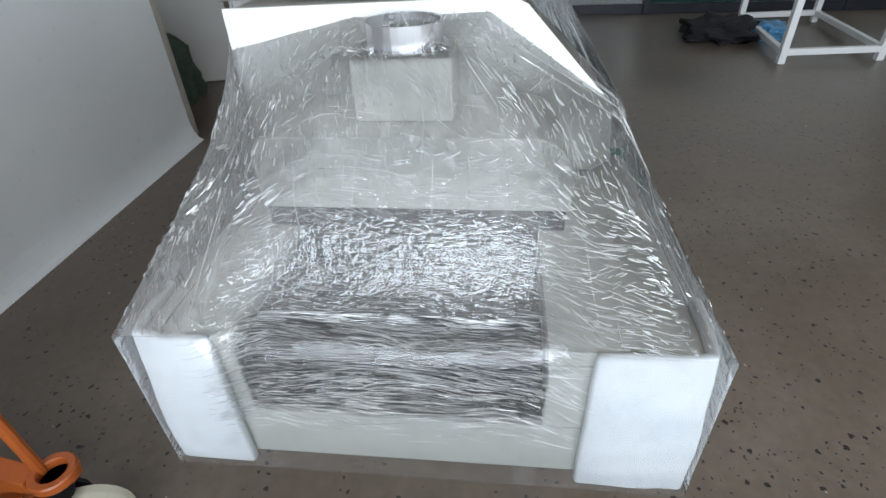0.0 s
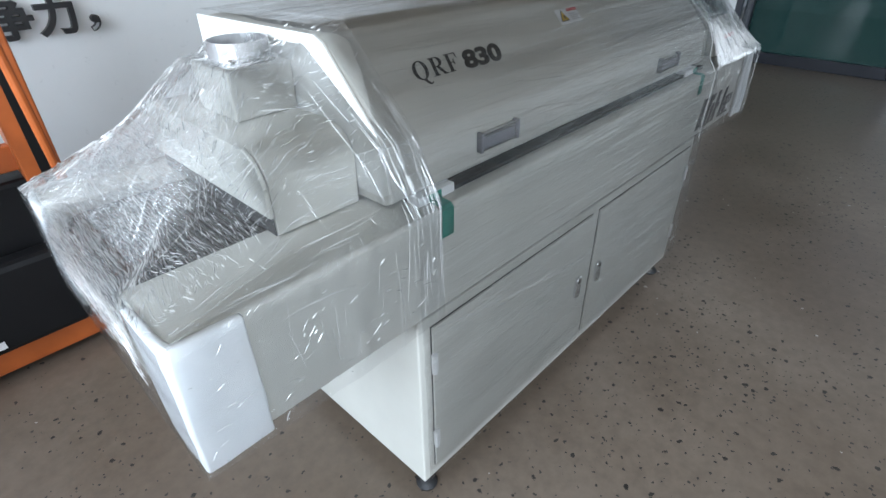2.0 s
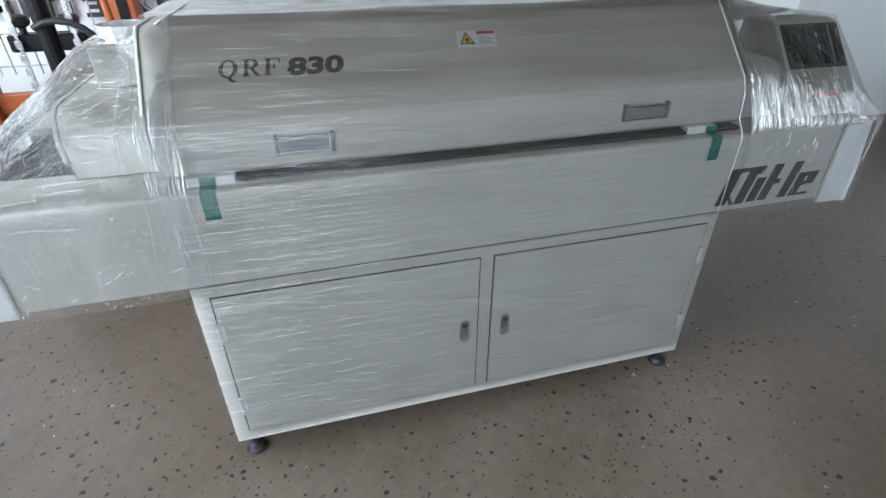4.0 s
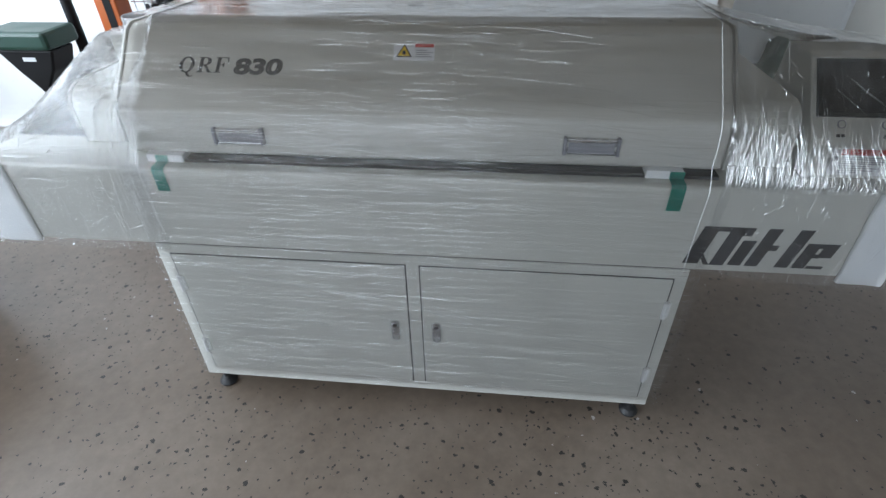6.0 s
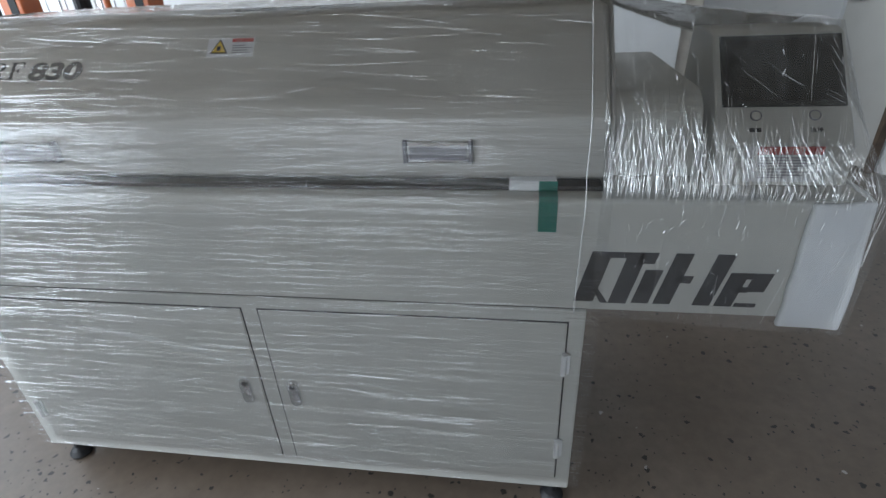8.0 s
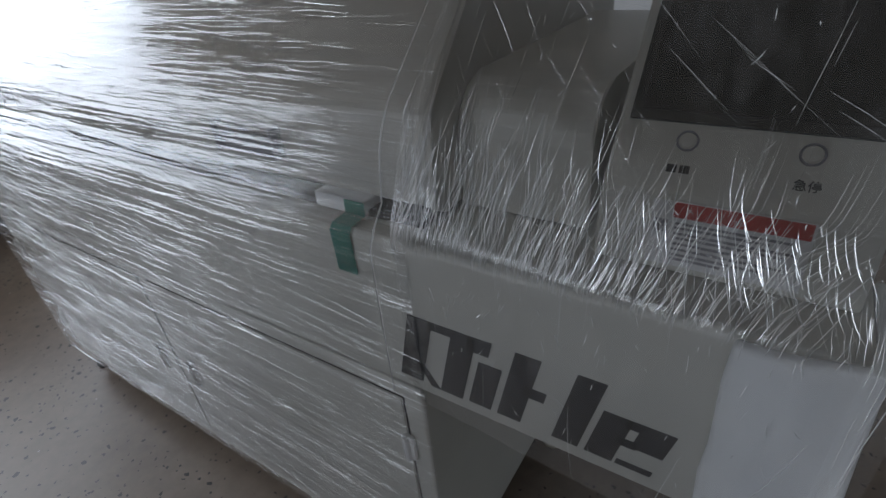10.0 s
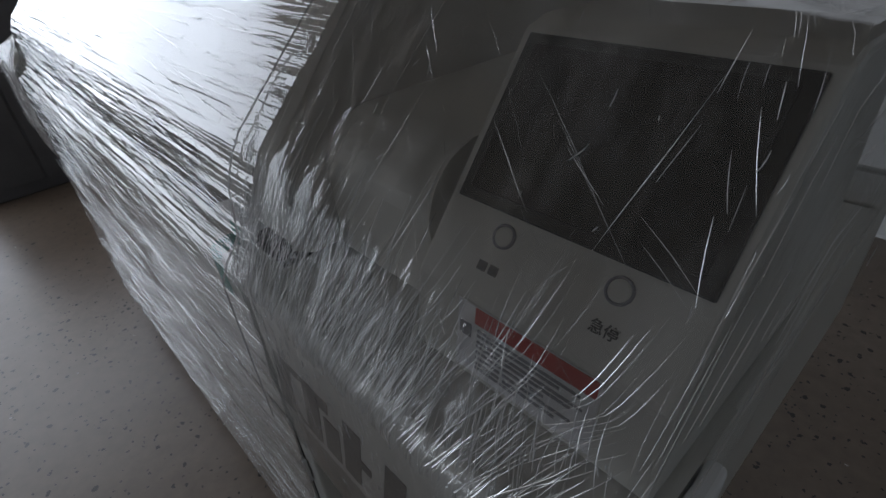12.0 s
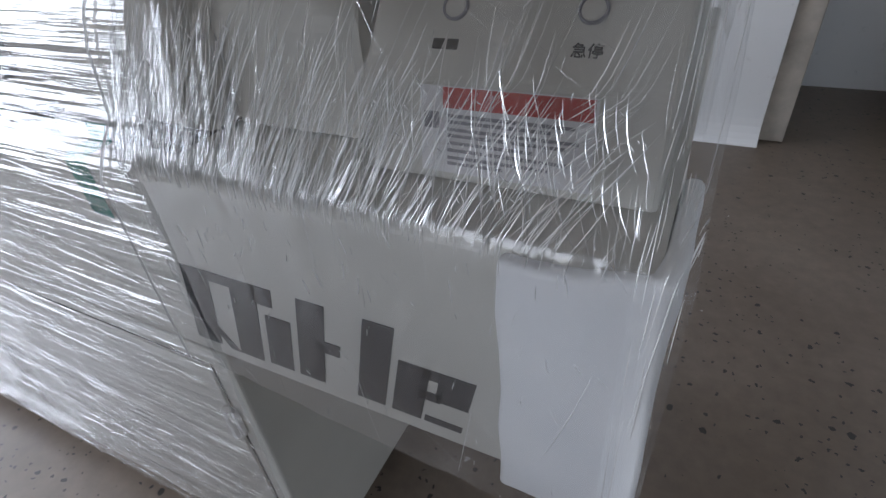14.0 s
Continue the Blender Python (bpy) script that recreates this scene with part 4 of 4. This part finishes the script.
for i in range(14):
    t = smoothstep((i + 1) / 14)
    end_rows[-14 + i] = [(x + 0.05 * t * nose(y) if z > 0.7 else x, y, z - (0.006 * t * nose(y) if z > 0.7 else 0)) for x, y, z in end_rows[-14 + i]]
sheet("end_sheet", end_rows, M_FILM_END, 0.002, (24, 14))
creases("end_pleats", end_rows, 8500, 11, (0.005, 0.026), (0.0002, 0.0007), lambda u, v: 90 if u > 0.62 and 0.35 < v < 0.8 else 12, 28, 0.3, lambda u, v: 0.06 if v > 0.74 or v < 0.27 else 0.3 + 0.7 * u, rise=2.2)
creases("belt_pleats", end_rows, 6200, 24, (0.012, 0.06), (0.00012, 0.00038), 90, 10, 0.3, lambda u, v: max(0.0, (u - 0.45) / 0.55) if 0.36 < v < 0.74 else 0.0, rise=1.6)
creases("long_pleats", end_rows, 200, 12, (0.08, 0.24), (0.0002, 0.0006), 0, 8, 0.2, lambda u, v: 0.04 if v > 0.845 else (1.0 if v > 0.3 else 0.3))
creases("gather_pleats", end_rows, 1900, 22, (0.06, 0.24), (0.0003, 0.0009), 90, 4, 0.10, lambda u, v: max(0.0, 1.0 - u / 0.26) * (1.0 if v < 0.86 else 0.35) if 0.6 < v < 0.95 else 0.0)
creases("side_pleats", end_rows, 150, 13, (0.03, 0.10), (0.0002, 0.0006), 90, 10, 0.2, lambda u, v: 1.0 if v > 0.70 and u < 0.70 else 0.0)
# cap over the entry end
cap = []
for i in range(31):
    t = i / 30
    row = []
    for j in range(61):
        y = -0.0170 + 0.664 * j / 60
        if t < 0.4:
            a = radians(90 * t / 0.4)
            x, z = 0.05 * (1 - math.sin(a)), 0.81 - 0.055 * (1 - math.cos(a))
        else:
            x, z = 0.0, 0.755 - 0.185 * (t - 0.4) / 0.6
        w = nose(y)
        row.append((X0 - 0.0172 + x * w, y, z * w + (0.812 - 0.243 * t) * (1 - w)))
    cap.append(row)
sheet("cap_sheet", cap, M_FILM_CAP, 0.0012, (26, 10))
creases("nose_pleats", cap, 6000, 23, (0.012, 0.06), (0.00012, 0.00038), 90, 9, 0.25, lambda u, v: nose(-0.019 + 0.669 * v) * (1.0 if u < 0.6 else max(0.0, 0.3 - 2.0 * (u - 0.6))), rise=1.6, material=M_CREASE_BRIGHT)
creases("cap_pleats", cap, 1800, 14, (0.010, 0.045), (0.00012, 0.0004), lambda u, v: 90, 24, 0.3, lambda u, v: (1.0 if 0.2 < v < 0.82 else 0.0) * max(0.0, 1.0 - 1.35 * u))
# wrap round the front and over the top
FRONT = [(-0.018, 0.10), (-0.020, 0.30), (-0.016, 0.58), (-0.015, 0.80), (0.014, 0.835), (0.022, 0.90), (0.044, 0.935), (0.205, 1.088), (0.42, 1.083), (0.645, 1.076)]
fr = resample(FRONT, 60)
front_rows = [[(0.0 + 1.37 * i / 70, y, z) for y, z in fr] for i in range(71)]
sheet("front_sheet", front_rows, M_FILM_FRONT, 0.004, (3, 26))
creases("front_pleats", front_rows, 1700, 15, (0.06, 0.42), (0.00015, 0.0005), -3, 2.2, 0.04, lambda u, v: (1.0 if u < 0.72 else 0.6) * (0.4 if v > 0.72 else 1.0), 0.0015, M_CREASE_TAUT)
# console end
R0 = [(0.648, 0.60), (0.648, 0.80), (0.648, 1.074), (0.43, 1.083), (0.21, 1.092), (0.040, 0.930), (-0.012, 0.815), (-0.012, 0.577)]
R1 = [(0.650, 0.60), (0.650, 0.80), (0.60, 0.95), (0.33, 1.030), (0.205, 1.034), (0.046, 0.874), (-0.020, 0.818), (-0.0225, 0.562)]
R2 = [(0.650, 0.60), (0.650, 0.75), (0.58, 0.81), (0.36, 0.91), (0.16, 0.91), (0.02, 0.83), (-0.021, 0.814), (-0.0225, 0.560)]
console_rows = keyed(R0, R1, 1.352, 1.742, 36, 0.45)
sheet("console_sheet", console_rows, M_FILM_RIGHT, 0.002, (30, 8))
creases("console_pleats", console_rows, 1400, 16, (0.05, 0.20), (0.00012, 0.00032), lambda u, v: 86 + 16 * u, 4, 0.2, lambda u, v: 1.0 if 0.67 < v < 0.76 else (0.06 if 0.4 < v < 0.96 else 0.02), material=M_CREASE_BRIGHT)
creases("fan_pleats", console_rows, 220, 25, (0.05, 0.18), (0.00006, 0.00014), lambda u, v: 20 + 30 * (1 - u), 2.5, 0.1, lambda u, v: 1.0 if 0.40 < v < 0.70 else 0.05, material=M_CREASE_CLEAR)
creases("ledge_pleats", console_rows, 4400, 21, (0.08, 0.30), (0.0002, 0.00048), lambda u, v: 93 + 9 * u, 2.2, 0.16, lambda u, v: max(0.0, 1.0 - ((v - 0.785) / 0.095) ** 2) * (1.0 if u < 0.72 else 0.45), rise=0.9, lift=0.002, material=M_CREASE_BRIGHT, limit=(0.62, 0.866))
creases("crossing_pleats", console_rows, 2600, 27, (0.05, 0.20), (0.00015, 0.0004), lambda u, v: 82 + 4 * u, 3, 0.2, lambda u, v: max(0.0, 1.0 - ((v - 0.77) / 0.09) ** 2), rise=0.9, lift=0.002, material=M_CREASE_BRIGHT, limit=(0.62, 0.862))
creases("console_crinkle", console_rows, 1500, 17, (0.004, 0.018), (0.0002, 0.0005), 80, 34, 0.4, lambda u, v: 0.9 if 0.72 < v < 0.9 else 0.2, rise=1.5)
creases("gathered_corner", console_rows, 1500, 26, (0.02, 0.08), (0.0001, 0.0003), 75, 22, 0.4, lambda u, v: max(0.0, 1 - ((u - 0.93) / 0.09) ** 2) * max(0.0, 1 - ((v - 0.56) / 0.10) ** 2))
corner_rows = keyed(R1, R2, 1.742, 1.7695, 10, 0.1)
sheet("console_end_sheet", corner_rows, M_FILM_DRAPE, 0.002, (30, 10))
creases("corner_pleats", corner_rows, 110, 18, (0.03, 0.16), (0.0002, 0.0005), 90, 12, 0.2, lambda u, v: 1.0 if v > 0.4 else 0.1)

# doubled edges of the film, where a turn of it ends


def film_edge(name, line, across, lift):
    rows = [[Vector(p) + Vector(across) * k + Vector(lift) for p in line] for k in (-1, 0, 1)]
    rows[1] = [p + Vector(lift) * 0.6 for p in rows[1]]
    sheet(name, [[tuple(p) for p in r] for r in rows], M_FILM_EDGE)


film_edge("upright_edge", [(1.336 - 0.012 * math.sin(3 * z), y, z) for y, z in resample(FRONT[2:], 40)], (0.0009, 0, 0), (0, -0.003, 0.001))
film_edge("slanting_edge", [(0.03 + 0.78 * k / 30, -0.0235, 0.565 - 0.17 * (k / 30) ** 0.9) for k in range(31)], (0, 0, 0.0008), (0, -0.001, 0))
film_edge("second_edge", [(0.30 + 0.95 * k / 30, -0.0225, 0.50 - 0.19 * (k / 30) ** 1.1) for k in range(31)], (0, 0, 0.0006), (0, -0.001, 0))

# ---- pallet stacker by the wall ----
st = thing("pallet_stacker", (-0.6, 1.35, 0), "orange steel pallet stacker with black body by the wall", "stacker")
CY = 1.34
for x in (-0.29, -0.86):
    mast = part("mast_column", box(x - 0.06, x + 0.04, CY - 0.05, CY + 0.05, 0.05, 1.75, 0.006), M_ORANGE, st)
    part("mast_groove", box(x - 0.018, x + 0.018, CY - 0.0525, CY - 0.0505, 0.1, 1.7), M_BLACKPAINT, mast)
for z in (0.62, 1.12, 1.70):
    part("cross_bar", box(-0.819, -0.331, CY - 0.02, CY + 0.02, z, z + 0.075, 0.005), M_ORANGE, st)
part("base_beam", box(-1.0, -0.2, CY - 0.09, CY - 0.052, 0.03, 0.11, 0.006), M_ORANGE, st)
part("outrigger", box(-0.30, -0.235, 1.10, 1.288, 0.192, 0.215, 0.008), M_ORANGE, st)
part("body", box(-0.815, -0.335, CY - 0.045, CY + 0.25, 0.06, 0.60, 0.015), M_BLACKPAINT, st)
part("battery_cover", box(-0.80, -0.35, CY - 0.13, CY - 0.047, 0.12, 0.40, 0.02), M_BLACKPAINT, st)
lab = part("label_plate", box(-0.77, -0.66, CY - 0.1335, CY - 0.131, 0.22, 0.36), M_WHITE, st)
for i in range(5):
    part("arrow_mark", box(-0.78 + i * 0.042, -0.755 + i * 0.042, CY - 0.133, CY - 0.131, 0.145, 0.17), M_WHITE, lab)
part("lift_cylinder", rod((-0.575, CY - 0.01, 0.46), (-0.575, CY - 0.01, 1.2), 0.032), M_BLACKPAINT, st)
part("piston", rod((-0.575, CY - 0.01, 1.2), (-0.575, CY - 0.01, 1.72), 0.02), M_STEEL, st)
hose = [(-0.5, CY - 0.03, 0.5)]
for k in range(13):
    a = radians(-70 + 190 * k / 12)
    hose.append((-0.52 + 0.15 * math.cos(a), CY - 0.06, 0.78 + 0.17 * math.sin(a)))
part("hose", tube(hose, 0.012), M_BLACK, st)
for cx in (-0.48, -0.67):
    chain = part("lift_chain", box(cx - 0.005, cx + 0.005, CY - 0.03, CY - 0.018, 0.5, 1.68), M_STEEL, st)
    for i in range(24):
        part("chain_link", box(cx - 0.012, cx + 0.012, CY - 0.035, CY - 0.031, 0.52 + i * 0.048, 0.548 + i * 0.048, 0.003, 1), M_STEEL, chain)
for i in range(11):
    part("guard_wire", rod((-0.8 + i * 0.046, CY + 0.055, 0.75), (-0.8 + i * 0.046, CY + 0.055, 1.72), 0.0025, 6), M_STEEL, st)
for i in range(9):
    part("guard_wire", rod((-0.82, CY + 0.06, 0.78 + i * 0.115), (-0.33, CY + 0.06, 0.78 + i * 0.115), 0.0025, 6), M_STEEL, st)
for x in (-0.66, -0.50):
    part("knob", lathe([(0.01, 0), (0.012, 0.02), (0.03, 0.03), (0.034, 0.045), (0.028, 0.06), (0.01, 0.066)], (x, CY + 0.02, 0.90), seg=14), M_BLACK, st)
part("control_box", box(-0.71, -0.45, CY - 0.015, CY + 0.06, 0.84, 0.90, 0.008), M_BLACKPAINT, st)


def castor_wheel(x, y, turn):
    wheel = part("wheel", lathe([(0.02, -0.022), (0.072, -0.022), (0.078, -0.025), (0.086, -0.02), (0.088, 0.0), (0.086, 0.02), (0.078, 0.025), (0.072, 0.022), (0.02, 0.022)], (0, 0, 0), "x", 36), M_NYLON, st, "cream nylon castor wheel")
    for k in range(5):
        a = 2 * math.pi * k / 5
        part("spoke_pocket", lathe([(0.012, -0.0235), (0.014, -0.0225), (0.014, 0.0225), (0.012, 0.0235)], (0, 0.046 * math.cos(a), 0.046 * math.sin(a)), "x", 12), M_WHITEMETAL, wheel)
    wheel.matrix_local = pose(x, y, 0.088, 0, 0, turn)
    arm = [(-0.020, -0.006), (-0.008, -0.020), (0.010, -0.020), (0.022, -0.006), (0.027, 0.03), (0.036, 0.06), (0.058, 0.086), (0.058, 0.102), (-0.004, 0.102), (-0.018, 0.085), (-0.024, 0.05)]
    bm = slab(arm, -0.037, -0.029, 0.003)
    slab(arm, 0.029, 0.037, 0.003, "x", bm)
    box(-0.037, 0.037, 0.0, 0.062, 0.092, 0.103, 0.003, 2, bm)
    lathe([(0.0, 0.103), (0.03, 0.103), (0.03, 0.145), (0.0, 0.145)], (0, 0.02, 0), seg=20, bm=bm)
    fork = part("fork", bm, M_BLACKPAINT, st)
    fork.matrix_local = pose(x, y, 0.088, 0, 0, turn)


castor_wheel(-0.285, 1.10, 25)
castor_wheel(-0.9, 1.2, 10)
# arm, loop and rod over the castor
part("castor_arm", slab([(1.29, 0.06), (1.29, 0.40), (1.27, 0.35), (1.235, 0.275), (1.155, 0.255), (1.155, 0.235), (1.235, 0.215), (1.268, 0.12), (1.272, 0.06)], -0.312, -0.268, 0.004), M_ORANGE, st)
loop = lathe([(0.030, -0.012), (0.043, -0.012), (0.046, -0.008), (0.046, 0.008), (0.043, 0.012), (0.030, 0.012), (0.028, 0.008), (0.028, -0.008), (0.030, -0.012)], (-0.278, 1.115, 0.245), seg=28)
part("castor_loop", loop, M_ORANGE, st)
part("guard_rod", tube([(-0.272, 1.150, 0.240), (-0.276, 1.147, 0.35), (-0.288, 1.138, 0.7), (-0.300, 1.130, 1.0), (-0.320, 1.12, 1.5)], 0.012), M_ORANGE, st)

# second truck's head behind it
tk = thing("lifting_truck", (-1.5, 1.6, 0), "dark green and black lifting truck near the wall", "truck")
part("mast_post", rod((-1.42, 1.72, 0.12), (-1.40, 1.72, 1.7), 0.028), M_BLACKPAINT, tk)
part("head", box(-1.72, -1.36, 1.42, 1.66, 0.66, 0.75, 0.02), M_GREEN, tk)
part("head_case", slab([(-1.70, 0.655), (-1.38, 0.655), (-1.42, 0.55), (-1.52, 0.42), (-1.60, 0.55)], 1.46, 1.62, 0.01, "y"), M_BLACKPAINT, tk)
part("head_label", box(-1.56, -1.49, 1.4565, 1.459, 0.60, 0.62), M_WHITE, tk)
part("base", box(-1.75, -1.3, 1.42, 1.8, 0.03, 0.16, 0.02), M_BLACKPAINT, tk)
part("stem", box(-1.55, -1.5, 1.5, 1.58, 0.161, 0.43, 0.008), M_BLACKPAINT, tk)

# ---- dark steel case behind the starting point ----
case = thing("steel_case", (-1.7, 0, 0), "dark grey steel case with a pale top edge", "case")
part("body", box(-2.1, -1.385, -0.33, 0.5, 0.0, 0.93, 0.01), M_CABINET, case)
part("door_panel", box(-1.3845, -1.378, -0.32, -0.02, 0.06, 0.9, 0.003), M_CABINET, case)
part("door_panel", box(-1.3845, -1.378, -0.01, 0.49, 0.06, 0.9, 0.003), M_CABINET, case)
part("top_board", box(-2.12, -1.37, -0.345, 0.515, 0.931, 0.955, 0.004), M_WHITEMETAL, case)

# ---- bin with a sack in the corner ----
bn = thing("waste_bin", (4.7, 1.7, 0), "black round bin with a white band", "bin")
part("shell", lathe([(0.12, 0.0), (0.125, 0.003), (0.165, 0.36), (0.175, 0.365), (0.175, 0.38), (0.160, 0.38), (0.118, 0.02), (0.0, 0.018)], (4.55, 1.62, 0), seg=36), M_BLACK, bn)
part("band", lathe([(0.152, 0.22), (0.157, 0.26)], (4.55, 1.62, 0), seg=36), M_WHITE, bn)


def lump(name, centre, radius, squash, material, label, category, seed, rough=0.35, freq=5.0):
    bm = bmesh.new()
    bmesh.ops.create_icosphere(bm, subdivisions=5, radius=1)
    for v in bm.verts:
        d = v.co.normalized()
        k = 1 + rough * noise.noise(d * freq * 0.4 + Vector((seed, 0, 0))) + rough * 0.5 * abs(noise.noise(d * freq + Vector((0, seed, 0))))
        v.co = Vector((d.x * radius * k, d.y * radius * k, max(d.z * k, -0.45) * radius * squash))
    low = min(v.co.z for v in bm.verts)
    for v in bm.verts:
        v.co += Vector(centre) - Vector((0, 0, low))
    return tagged(mesh_object(name, bm, material, True), label, category)


lump("canvas_sack", (2.70, 2.56, 0), 0.19, 1.75, M_SACK, "crumpled dark green canvas sack by the wall", "sack", 4.0)
lump("black_cloth", (4.28, -1.72, 0), 0.28, 0.4, M_CLOTH, "heap of black cloth on the floor", "cloth", 1.0, 0.6)
lump("blue_bag", (4.30, -2.1, 0), 0.17, 0.45, M_BLUE, "crumpled blue plastic bag on the floor", "bag", 2.0, 0.6)

# ---- white frame by the glass front ----
rk = thing("metal_rack", (4, -2.3, 0), "white square-tube metal rack frame", "rack")
for x, y in ((3.45, -1.89), (3.52, -2.62), (4.75, -2.05), (4.82, -2.75)):
    part("leg", box(x - 0.025, x + 0.025, y - 0.025, y + 0.025, 0, 1.1, 0.004), M_WHITEMETAL, rk)


def bar_between(p, q, name):
    p, q = Vector(p), Vector(q)
    d = (q - p).normalized()
    s = Vector((-d.y, d.x, 0)) * 0.022
    p2, q2 = p + d * 0.026, q - d * 0.026
    part(name, slab([((p2 + s).x, (p2 + s).y), ((q2 + s).x, (q2 + s).y), ((q2 - s).x, (q2 - s).y), ((p2 - s).x, (p2 - s).y)], p.z, p.z + 0.045, 0.003, "z"), M_WHITEMETAL, rk)


for z in (0.06, 1.04):
    bar_between((3.45, -1.89, z), (3.52, -2.62, z), "cross_tube")
    bar_between((4.75, -2.05, z), (4.82, -2.75, z), "cross_tube")
    bar_between((3.45, -1.89, z), (4.75, -2.05, z), "side_tube")
    bar_between((3.52, -2.62, z), (4.82, -2.75, z), "side_tube")
